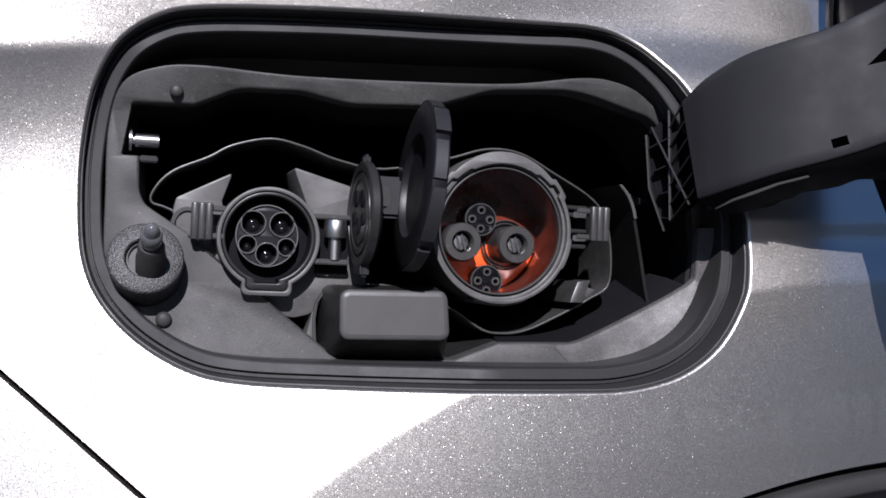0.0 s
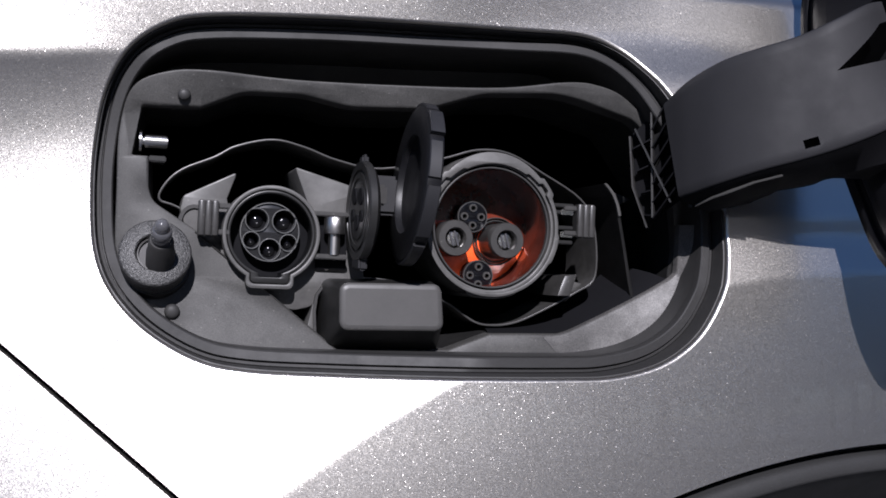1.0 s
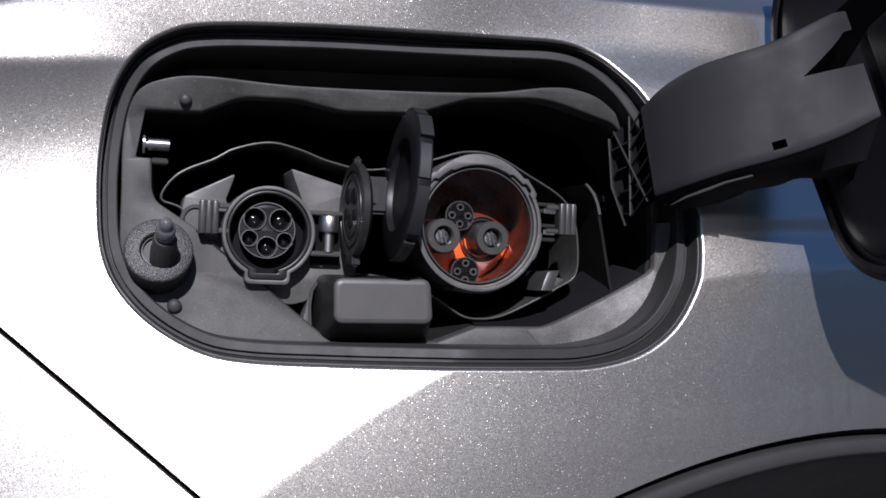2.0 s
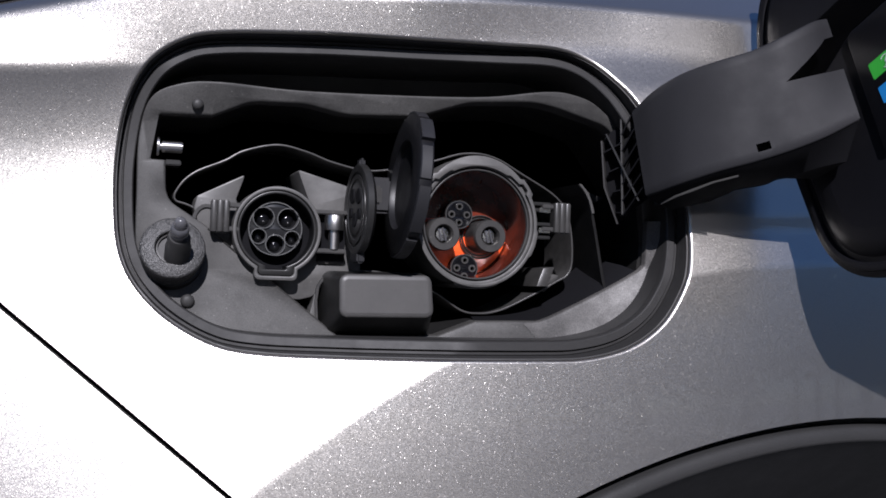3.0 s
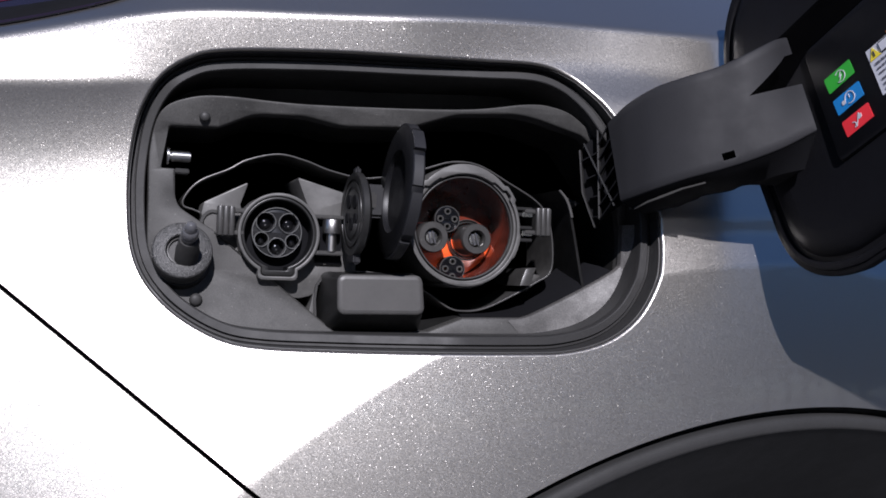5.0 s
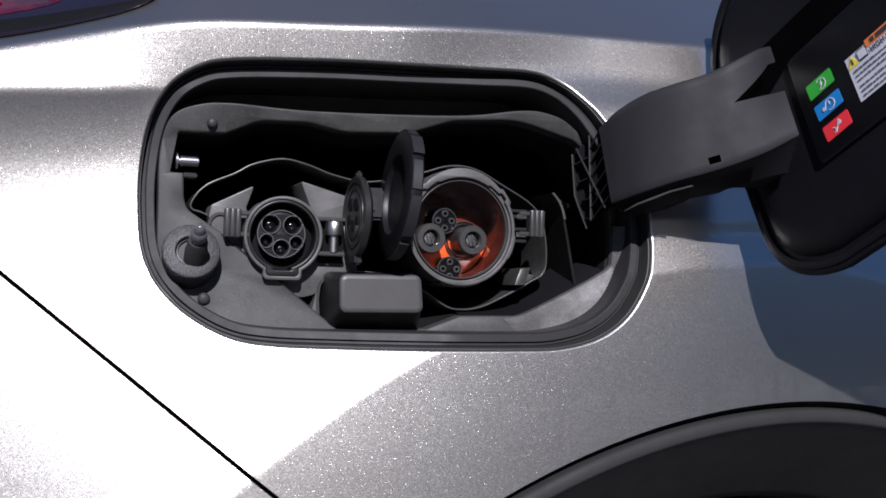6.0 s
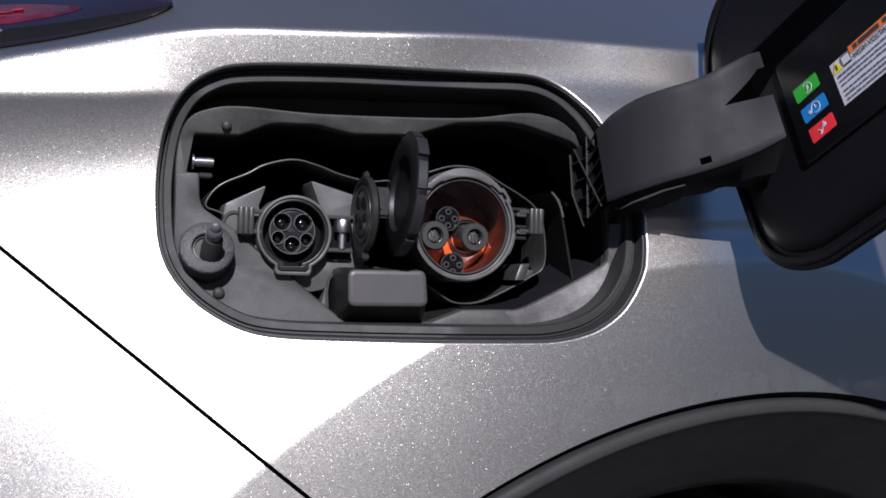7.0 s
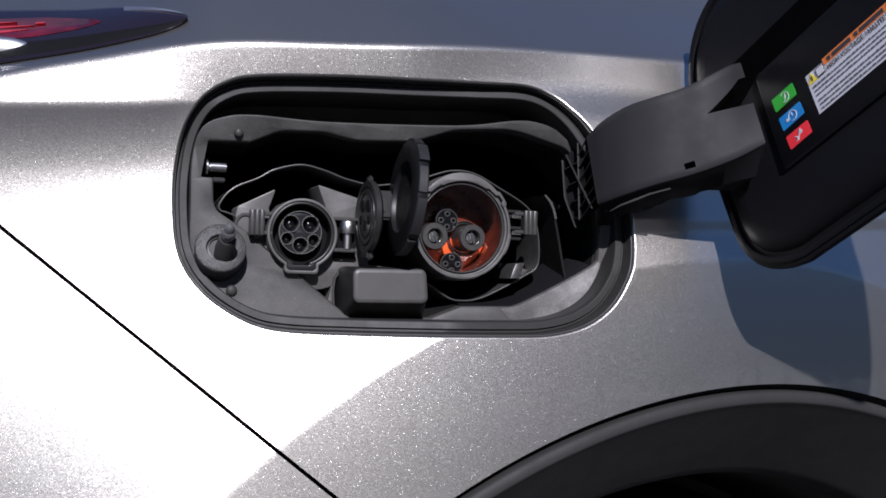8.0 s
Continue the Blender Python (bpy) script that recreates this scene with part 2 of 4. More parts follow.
def crease_z(x):
    return 1.0690 + 0.045 * x - 0.0025 * (1 - ease((x + 0.05) / 0.15)) - (0.66 * (-0.1 - x) ** 2 if x < -0.1 else 0) + 0.0045 * ease((x + 0.02) / 0.17) + 0.0033 * ease((x + 0.14) / 0.2)


ARCH = (0.31, 0.257)


_D = np.linspace(-0.9, 0.4, 2601)


def profile(knots, slopes):
    """A side profile from its slopes, in at the foot of the shoulder band."""
    sl = np.interp(_D, knots, slopes)
    y = np.concatenate([[0], np.cumsum((sl[1:] + sl[:-1]) / 2 * np.diff(_D))])
    return y - np.interp(0.0, _D, y)


REAR = profile([-0.30, -0.20, -0.11, -0.075, -0.052, -0.028, -0.004, 0.002, 0.03], [0.02, 0.11, 0.14, 0.055, -0.05, -0.255, -0.47, 0.24, 0.30])
FRONT = profile([-0.26, -0.11, -0.075, -0.04, -0.003, 0.002, 0.03], [0.02, 0.07, 0.05, -0.03, -0.20, -0.21, -0.17])
HIP = profile([-0.26, -0.11, -0.088, -0.072, -0.056, -0.044, -0.036, -0.022, -0.010, -0.001, 0.006, 0.03], [0.02, 0.07, 0.0, -0.36, -0.30, 0.10, 0.28, 0.58, 0.50, 0.22, 0.07, 0.06])
HIP = HIP - np.interp(-0.13, _D, HIP) + np.interp(-0.13, _D, FRONT)
TOP = profile([-0.0025, 0.0035, 0.05, 0.12], [0.0, 1.35, 1.45, 0.90])


def band_z(x):
    """The lower edge of the shoulder band."""
    z = 1.0150 + 0.06 * (x + 0.2) if x < -0.2 else 1.0150 + 0.10375 * (x + 0.2) if x < -0.12 else 1.0233 + 0.15 * (x + 0.12) if x < 0.05 else 1.0488 + 0.045 * (x - 0.05)
    return z + 0.0028 * ease((x + 0.02) / 0.17)


def skin(x, z):
    """The depth of the painted side at (x, z): flare over the wheel, shoulder above, barrel along the car."""
    rho = math.hypot(x - 0.297, z - 0.30) - 0.621
    y = -0.053
    if rho > 0:
        y += 0.041 * (1 - math.exp(-rho / 0.12))
    else:
        y += 0.06 * rho * (1 - min(1, -rho / 0.25) / 2)
    y += 0.15 * x * x if x < 0 else 0.25 * x * x if x < 0.3 else 0.0225 + 0.15 * (x - 0.3)
    s = max(0.0, -0.10 - x)
    y += 0.09 * s * s / (s + 0.05)
    d = z - band_z(x)
    w = ease((x + 0.255) / 0.12) if d > 0 else ease((x + 0.19) / 0.09)
    h = ease((x + 0.02) / 0.17)
    side = (1 - h) * np.interp(d, _D, FRONT) + h * np.interp(d, _D, HIP)
    y += float((1 - w) * np.interp(d, _D, REAR) + w * side + np.interp(z - crease_z(x), _D, TOP))
    step = min(1.0, max(0.0, (0.953 + 0.06 * (x - 0.26) - z) / 0.012))
    y += 0.0032 * step * ease((x + 0.06) / 0.25)
    return y


OPENING = spline([(-0.1742, 0.9399), (-0.174, 0.9688), (-0.1695, 0.9978), (-0.1585, 1.0195), (-0.141, 1.0329), (-0.1181, 1.0391), (-0.0601, 1.0438), (0.0001, 1.0466), (0.0516, 1.0495), (0.0935, 1.0514), (0.1174, 1.0447), (0.1345, 1.0298), (0.1475, 1.0121), (0.1647, 0.9907), (0.178, 0.966), (0.1813, 0.9395), (0.1783, 0.9168), (0.1703, 0.8966), (0.1556, 0.8769), (0.133, 0.8624), (0.1039, 0.855), (0.0714, 0.8535), (-0.0023, 0.853), (-0.0500, 0.8531), (-0.0920, 0.8541), (-0.1180, 0.8588), (-0.1433, 0.8725), (-0.1616, 0.8911), (-0.171, 0.912)], 10)


def resample(loop, n):
    """n points along a closed outline, by length."""
    pts = [Vector(p) for p in loop] + [Vector(loop[0])]
    s = [0]
    for a, b in zip(pts, pts[1:]):
        s.append(s[-1] + (b - a).length)
    out, k = [], 0
    for i in range(n):
        t = s[-1] * i / n
        while s[k + 1] < t:
            k += 1
        f = (t - s[k]) / max(1e-9, s[k + 1] - s[k])
        out.append(tuple(pts[k].lerp(pts[k + 1], f)))
    return out


def body_mesh():
    bm = bmesh.new()
    step = 0.003
    x0, z0, nx, nz = -0.21, 0.816, 147, 92
    x1, z1 = x0 + nx * step, z0 + nz * step
    border = [(x0 + i * step, z0) for i in range(nx)] + [(x1, z0 + i * step) for i in range(nz)]
    border += [(x1 - i * step, z1) for i in range(nx)] + [(x0, z1 - i * step) for i in range(nz)]
    inner = ccw(OPENING)
    dense = resample(inner, 1200)
    c = Vector((0.01, 0.95))
    edge = []
    for p in border:
        want = (Vector(p) - c).normalized()
        edge.append(max(dense, key=lambda q: (Vector(q) - c).normalized().dot(want)))
    loops = []
    for k in range(37):
        t = (k / 36) ** 1.3
        loops.append([(e[0] + (b[0] - e[0]) * t, e[1] + (b[1] - e[1]) * t) for e, b in zip(edge, border)])
    hem = []
    for ins, dep in ((0.0016, 0.0042), (0.0015, 0.0018), (0.0011, 0.0008), (0.0004, 0.00015)):
        hem.append([(p[0], skin(p[0], p[1]) + dep, p[1]) for p in offset(edge, ins)])
    rings(bm, hem + [at_y(l, skin) for l in loops])
    gx0, gx1, gz0, gz1 = -0.75, 0.95, 0.30, 1.20
    ix0, ix1 = round((gx0 - x0) / step), round((gx1 - x0) / step)
    iz0, iz1 = round((gz0 - z0) / step), round((gz1 - z0) / step)
    grid = {}

    def v(i, k):
        if (i, k) not in grid:
            x, z = x0 + i * step, z0 + k * step
            grid[i, k] = bm.verts.new((x, skin(x, z), z))
        return grid[i, k]

    for i in range(ix0, ix1):
        for k in range(iz0, iz1):
            if 0 <= i < nx and 0 <= k < nz:
                continue
            x, z = x0 + (i + 0.5) * step, z0 + (k + 0.5) * step
            if math.hypot(x - ARCH[0], z - ARCH[1]) < 0.561 or (z < ARCH[1] and abs(x - ARCH[0]) < 0.561):
                continue
            bm.faces.new((v(i, k), v(i + 1, k), v(i + 1, k + 1), v(i, k + 1)))
    bmesh.ops.remove_doubles(bm, verts=bm.verts, dist=1e-5)
    near = []
    for e in bm.edges:
        if e.is_boundary and all(math.hypot(p.co.x - ARCH[0], p.co.z - ARCH[1]) < 0.572 and p.co.z > ARCH[1] for p in e.verts):
            near.append(e)
    for p in {p for e in near for p in e.verts}:
        k = 0.561 / math.hypot(p.co.x - ARCH[0], p.co.z - ARCH[1])
        x, z = ARCH[0] + (p.co.x - ARCH[0]) * k, ARCH[1] + (p.co.z - ARCH[1]) * k
        p.co = (x, skin(x, z), z)
    for k, dep in ((1.0, 0.010),):
        r = bmesh.ops.extrude_edge_only(bm, edges=near)
        for p in [g for g in r["geom"] if isinstance(g, bmesh.types.BMVert)]:
            p.co = (ARCH[0] + (p.co.x - ARCH[0]) * k, p.co.y + dep, ARCH[1] + (p.co.z - ARCH[1]) * k)
        near = [g for g in r["geom"] if isinstance(g, bmesh.types.BMEdge)]
    return bm


SEAM_A, SEAM_B = Vector((-0.284, 0, 0.9195)), Vector((-0.069, 0, 0.7490))


def split_body():
    """Cuts the panel gap and gives quarter panel and bumper as two meshes."""
    bm = body_mesh()
    d = (SEAM_B - SEAM_A).normalized()
    no = Vector((-d.z, 0, d.x))
    for s in (-1, 1):
        bmesh.ops.bisect_plane(bm, geom=bm.verts[:] + bm.edges[:] + bm.faces[:], dist=1e-6, plane_co=SEAM_A + no * 0.0014 * s, plane_no=no)
    side = lambda f: (f.calc_center_median() - SEAM_A).dot(no)
    cut = [f for f in bm.faces if abs(side(f)) < 0.0013]
    bmesh.ops.delete(bm, geom=cut, context='FACES')
    es = [e for e in bm.edges if e.is_boundary and all(abs(abs((v.co - SEAM_A).dot(no)) - 0.0014) < 2e-4 for v in e.verts)]
    r = bmesh.ops.extrude_edge_only(bm, edges=es)
    for vv in [g for g in r["geom"] if isinstance(g, bmesh.types.BMVert)]:
        vv.co.y += 0.012
    two = bm.copy()
    up = no.z > 0
    bmesh.ops.delete(bm, geom=[f for f in bm.faces if (side(f) < 0) == up], context='FACES')
    bmesh.ops.delete(two, geom=[f for f in two.faces if (side(f) > 0) == up], context='FACES')
    return bm, two


car = thing("car_body", "silver-grey metallic car rear quarter with black arch cladding", "car")
upper, lower = split_body()
part("quarter_panel", upper, PAINT, car, "grey metallic painted steel with sparkling flakes", 35)
part("rear_bumper", lower, PAINT, car, "grey metallic painted bumper below a thin gap", 35)
bm = bmesh.new()
d = (SEAM_B - SEAM_A).normalized()
rings(bm, [[tuple(SEAM_A + d * t + Vector((dx, 0.05 + SEAM_A.y, dz))) for t in (-0.4, 0.0, 0.3, 0.6)] for dx, dz in ((-0.01, -0.01), (0.01, 0.01))], closed=False)
part("gap_backing", bm, BLACK, car)


def arch_loop(r, y, n=120, follow=True):
    """An arc round the wheel, y behind the paint's edge."""
    pts = []
    for i in range(-1, n + 2):
        a = math.pi * min(n, max(0, i)) / n
        c, s = math.cos(a), math.sin(a)
        base = skin(ARCH[0] - 0.563 * c, ARCH[1] + 0.563 * s) if follow else 0.0
        pts.append((ARCH[0] - r * c, base + y, 0.2 if i in (-1, n + 1) else ARCH[1] + r * s))
    return pts


bm = bmesh.new()
rings(bm, [arch_loop(r, y) for r, y in ((0.5625, 0.014), (0.5560, 0.0135), (0.5552, 0.004), (0.5546, 0.0018), (0.5535, 0.0006), (0.5515, -0.0004), (0.5470, -0.0012), (0.5455, -0.0006), (0.5445, 0.0010), (0.5400, 0.0065), (0.52, 0.031), (0.50, 0.0545), (0.4800, 0.0790), (0.476, 0.084), (0.472, 0.092), (0.470, 0.11))], closed=False)
part("wheel_arch_cladding", bm, CLAD, car, "matte black plastic arch trim with a raised edge")
bm = bmesh.new()
rings(bm, [arch_loop(0.476, 0.095), arch_loop(0.46, 0.14, follow=False), arch_loop(0.44, 0.3, follow=False), arch_loop(0.1, 0.31, follow=False)], closed=False)
part("wheel_well_liner", bm, BLACK, car)

edge = [(-0.75, 0.30 + 0.03 * k) for k in range(30)] + [(-0.75 + 0.034 * k, 1.2) for k in range(50)] + [(0.95, 1.2 - 0.03 * k) for k in range(31)]
bm = bmesh.new()
vs = rings(bm, [[(x, skin(x, z) + 0.001, z) for x, z in edge], [(x, 0.75, z) for x, z in edge]], closed=False)
bm.faces.new(vs[-1])
part("body_shell", bm, PAINT, car, "plain painted body behind the side panel")

# ---- ground ----
bm = bmesh.new()
bmesh.ops.create_grid(bm, x_segments=8, y_segments=8, size=600)
tagged(part("ground", bm, ASPHALT), "grey asphalt ground under the car", "ground", kind="structure")

# ---- trees across the yard ----
LEAF = mat("leaves", (0.05, 0.075, 0.03), rough=0.6, stain=0.4, stain_scale=1.5)
BARK = mat("bark", (0.09, 0.07, 0.05), rough=0.85, grain=0.3, grain_scale=40, stain=0.3, stain_scale=3)


def tree(x, y, h, seed):
    rnd = random.Random(seed)
    t = thing("tree", "leafy green tree across the yard", "tree")
    t["group"] = "trees across the yard"
    bm = bmesh.new()
    rings(bm, [[(x + r * math.cos(a) + lean * 0.1, y + r * math.sin(a), z) for a in np.linspace(0, 2 * math.pi, 9)[:-1]] for r, z, lean in ((0.22, 0, 0), (0.16, 0.4, 0.2), (0.13, h * 0.35, 0.6), (0.09, h * 0.6, 0.2), (0.03, h * 0.9, 0.5))])
    for k in range(6):
        a, z0 = rnd.uniform(0, 6.28), h * rnd.uniform(0.3, 0.6)
        tip = Vector((math.cos(a) * h * 0.25, math.sin(a) * h * 0.25, h * 0.22))
        p = Vector((x, y, z0))
        side = Vector((-math.sin(a), math.cos(a), 0)) * 0.05
        up = Vector((0, 0, 0.06))
        rings(bm, [[p + side, p + up, p - side, p - up], [p + tip + side * 0.2, p + tip + up * 0.2, p + tip - side * 0.2, p + tip - up * 0.2]])
    part("trunk", bm, BARK, t)
    vs, fs = [], []
    for c in range(60):
        while True:
            p = Vector((rnd.uniform(-1, 1), rnd.uniform(-1, 1), rnd.uniform(-1, 1)))
            if p.length < 1:
                break
        c0 = Vector((x, y, h * 0.64)) + Vector((p.x * h * 0.36, p.y * h * 0.36, p.z * h * 0.36))
        rad = h * rnd.uniform(0.05, 0.11)
        for _ in range(34):
            q = c0 + Vector((rnd.gauss(0, rad), rnd.gauss(0, rad), rnd.gauss(0, rad * 0.8)))
            d1 = Vector((rnd.gauss(0, 1), rnd.gauss(0, 1), rnd.gauss(0, 1))).normalized() * rnd.uniform(0.16, 0.28)
            d2 = d1.orthogonal().normalized() * rnd.uniform(0.10, 0.18)
            i = len(vs)
            vs += [q - d1, q + d2, q + d1, q - d2]
            fs.append((i, i + 1, i + 2, i + 3))
    me = bpy.data.meshes.new("crown")
    me.from_pydata([tuple(v) for v in vs], [], fs)
    me.materials.append(LEAF)
    new("crown", me).parent = t


for k in range(13):
    tree(-17 + 2.9 * k + (k * 37 % 11) * 0.12, -15.5 - (k * 53 % 7) * 0.5, 5.4 + (k * 29 % 9) * 0.2, 100 + k)

for k in range(9):
    tree(20.5 + 2.9 * k + (k * 31 % 7) * 0.15, -16.0 + 0.75 * k - (k * 17 % 5) * 0.4, 5.4 + (k * 23 % 9) * 0.2, 300 + k)

for k in range(13):
    tree(-13 + 4.4 * k, -20.0 + (k * 13 % 5) * 0.3, 6.0 + (k * 19 % 7) * 0.2, 500 + k)

# ---- charge port tray ----
def plate_y(x, z):
    """The tray's plate leans back above its foot and hangs forward at its head."""
    return -0.15 * max(0.0, 0.902 - z) - 0.30 * max(0.0, z - 0.986)


tray = thing("charge_port_tray", "black plastic charge port tray set in the painted opening", "charge port")
o = resample(ccw(OPENING), 300)


def rim(p, dep):
    return (p[0], skin(p[0], p[1]) * 0.85 - 0.003 + dep, p[1])


bm = bmesh.new()
prof = [(0.0030, 0.0130), (0.0036, 0.0122), (0.0050, 0.0120), (0.0052, 0.0134), (0.0056, 0.0134), (0.0059, 0.0108), (0.0063, 0.0102), (0.0108, 0.0098), (0.0114, 0.0104), (0.0117, 0.0116), (0.0118, 0.018)]
lead = [[(p[0], skin(p[0], p[1]) + dep, p[1]) for p in offset(o, ins)] for ins, dep in ((0.0017, 0.0032), (0.0024, 0.0034))]
rings(bm, lead + [[rim(p, dep) for p in offset(o, ins)] for ins, dep in prof])
part("seal", bm, SEAL, tray, "black rubber seal with two fine ribs", 22)
bm = bmesh.new()
oi = offset(o, 0.0119)
rings(bm, [[rim(p, 0.016) for p in oi], at_y(oi, 0.06)])
fill(bm, [oi], 0.06)
part("side_wall", bm, BLACK, tray)

PLATE = spline([(-0.161, 0.945), (-0.161, 0.978), (-0.155, 1.0), (-0.138, 1.009), (-0.115, 1.0115), (-0.07, 1.0105), (-0.003, 1.013), (0.048, 1.0165), (0.085, 1.0225), (0.105, 1.0225), (0.125, 1.016), (0.15, 0.995), (0.17, 0.96), (0.1735, 0.925), (0.165, 0.896), (0.150, 0.877), (0.130, 0.8645), (0.1, 0.8595), (0.0, 0.8605), (-0.09, 0.8615), (-0.115, 0.865), (-0.137, 0.877), (-0.154, 0.891), (-0.160, 0.912)], 6)
HOLE = rounded([(-0.150, 0.991, 0.002), (-0.120, 0.992, 0.004), (-0.098, 1.002, 0.03), (-0.066, 1.003, 0.04), (-0.040, 0.9985, 0.05), (0.004, 1.001, 0.05), (0.036, 1.012, 0.05), (0.085, 1.016, 0.08), (0.134, 1.004, 0.02), (0.160, 0.97, 0.02), (0.165, 0.93, 0.01), (0.1635, 0.9105, 0.003), (0.146, 0.898, 0.03), (0.125, 0.8845, 0.03), (0.100, 0.8765, 0.03), (0.047, 0.8755, 0.004), (0.022, 0.866, 0.004), (-0.041, 0.8645, 0.002), (-0.122, 0.928, 0.01), (-0.1445, 0.942, 0.012), (-0.1455, 0.9645, 0.001), (-0.154, 0.9645, 0.001)], 8)
bm = slab(PLATE, [HOLE], plate_y, 0.058, 0.0012)
old = set(bm.verts)
for k in range(1, 9):
    bmesh.ops.bisect_plane(bm, geom=bm.verts[:] + bm.edges[:] + bm.faces[:], dist=1e-6, plane_co=(-0.16 + 0.04 * k, 0, 0), plane_no=(1, 0, 0))
for z in (0.902, 0.986):
    bmesh.ops.bisect_plane(bm, geom=bm.verts[:] + bm.edges[:] + bm.faces[:], dist=1e-6, plane_co=(0, 0, z), plane_no=(0, 0, 1))
for v in bm.verts:
    if v not in old and abs(v.co.y - plate_y(v.co.x, v.co.z)) < 0.007 and all(abs(f.normal.y) > 0.75 for f in v.link_faces):
        v.co.y = plate_y(v.co.x, v.co.z)
part("face_plate", bm, TRAY, tray, "dull scuffed black plastic plate with a wavy cutout")
# Pocket lining darker than the plate: its shade is in the colour.
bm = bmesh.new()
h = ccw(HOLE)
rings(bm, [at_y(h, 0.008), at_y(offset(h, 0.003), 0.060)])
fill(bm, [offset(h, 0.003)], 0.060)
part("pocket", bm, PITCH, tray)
# dished ledge in the lower corner, raised towards its outer edge
def ledge(inner, outer, t):
    return [((1 - t) * a[0] + t * b[0], (1 - t) * a[1] + t * b[1]) for a, b in zip(inner, outer)]


def open_spline(ctrl, sub):
    ends = [tuple(2 * a - b for a, b in zip(ctrl[0], ctrl[1]))] + list(ctrl) + [tuple(2 * a - b for a, b in zip(ctrl[-1], ctrl[-2]))]
    out = []
    for p0, p1, p2, p3 in zip(ends, ends[1:], ends[2:], ends[3:]):
        for k in range(sub):
            t = k / sub
            out.append(tuple(0.5 * (2 * b + (c - a) * t + (2 * a - 5 * b + 4 * c - d) * t * t + (3 * b - a - 3 * c + d) * t ** 3) for a, b, c, d in zip(p0, p1, p2, p3)))
    return out + [tuple(ctrl[-1])]


led_in = open_spline([(0.078, 0.8755), (0.092, 0.8770), (0.111, 0.8852), (0.134, 0.8968), (0.151, 0.9062), (0.1615, 0.9130), (0.1636, 0.9190), (0.1640, 0.9440)], 8)
led_out = open_spline([(0.092, 0.8604), (0.107, 0.8608), (0.122, 0.8637), (0.1375, 0.8707), (0.1535, 0.8831), (0.1655, 0.9000), (0.1690, 0.9150), (0.1695, 0.9440)], 8)
bm = bmesh.new()
rows = []
for t, dy in ((0.0, 0.006), (0.0, 0.0012), (0.03, 0.0003), (0.08, 0.0), (0.35, -0.0022), (0.65, -0.0050), (0.93, -0.0078), (0.98, -0.0079), (1.0, -0.0070), (1.0, 0.010)):
    row = []
    for i, (x, z) in enumerate(ledge(led_in, led_out, t)):
        f = ease(i / 36.0)
        row.append((x, (1 - f) * (plate_y(x, z) - 0.0004 + max(0.0, dy)) + f * (-0.0052 + dy), z))
    rows.append(row)
rings(bm, rows, closed=False)
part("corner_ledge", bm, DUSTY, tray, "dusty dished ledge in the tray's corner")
# sloping lower wall of the pocket, coloured near-black for its shade
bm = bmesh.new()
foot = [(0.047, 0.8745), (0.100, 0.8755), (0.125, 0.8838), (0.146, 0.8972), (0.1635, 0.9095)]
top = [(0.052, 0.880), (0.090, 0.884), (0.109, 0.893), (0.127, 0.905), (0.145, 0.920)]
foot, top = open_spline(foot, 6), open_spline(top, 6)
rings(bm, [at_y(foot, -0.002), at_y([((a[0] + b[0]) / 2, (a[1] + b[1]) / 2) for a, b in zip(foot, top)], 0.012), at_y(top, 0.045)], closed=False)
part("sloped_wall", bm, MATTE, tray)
# lip round both inlets
LIP = spline([(-0.139, 0.942), (-0.137, 0.951), (-0.128, 0.960), (-0.111, 0.968), (-0.099, 0.975), (-0.079, 0.980), (-0.061, 0.977), (-0.042, 0.971), (-0.017, 0.968), (0.018, 0.976), (0.041, 0.983), (0.061, 0.982), (0.082, 0.972), (0.107, 0.958), (0.117, 0.942), (0.119, 0.911), (0.106, 0.900), (0.082, 0.887), (0.068, 0.881), (0.055, 0.879), (0.042, 0.881), (0.022, 0.893), (-0.01, 0.903), (-0.042, 0.902), (-0.063, 0.895), (-0.088, 0.908), (-0.125, 0.936)], 5)
part("inlet_lip", slab(LIP, [offset(ccw(LIP), 0.0012)], 0.013, 0.060, 0.0004), SHROUD, tray, "thin raised plastic lip")
# partition beside the hinge pocket, its shade put into the dark colour
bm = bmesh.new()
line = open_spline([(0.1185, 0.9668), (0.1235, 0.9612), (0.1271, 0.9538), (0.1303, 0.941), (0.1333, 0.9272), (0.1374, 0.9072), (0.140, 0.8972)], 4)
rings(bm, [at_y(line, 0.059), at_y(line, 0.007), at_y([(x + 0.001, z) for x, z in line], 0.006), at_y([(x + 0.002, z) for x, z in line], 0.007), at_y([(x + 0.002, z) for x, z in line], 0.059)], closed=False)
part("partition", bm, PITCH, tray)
# Paler strip, stands in for light on the partition's upper edge.
bm = bmesh.new()
crest = line[:11]
rings(bm, [at_y(crest, 0.0075), at_y(crest, 0.0052), at_y([(x + 0.0008, z + 0.0002) for x, z in crest], 0.0047), at_y([(x + 0.0018, z + 0.0003) for x, z in crest], 0.0052), at_y([(x + 0.0020, z + 0.0003) for x, z in crest], 0.0075)], closed=False)
part("partition_edge", bm, FLANGE, tray)
part("corner_web", slab([(0.1200, 0.9672), (0.1430, 0.9600), (0.1345, 0.9545), (0.1290, 0.9530)], [], 0.020, 0.03, 0.0005), BLACK, tray)
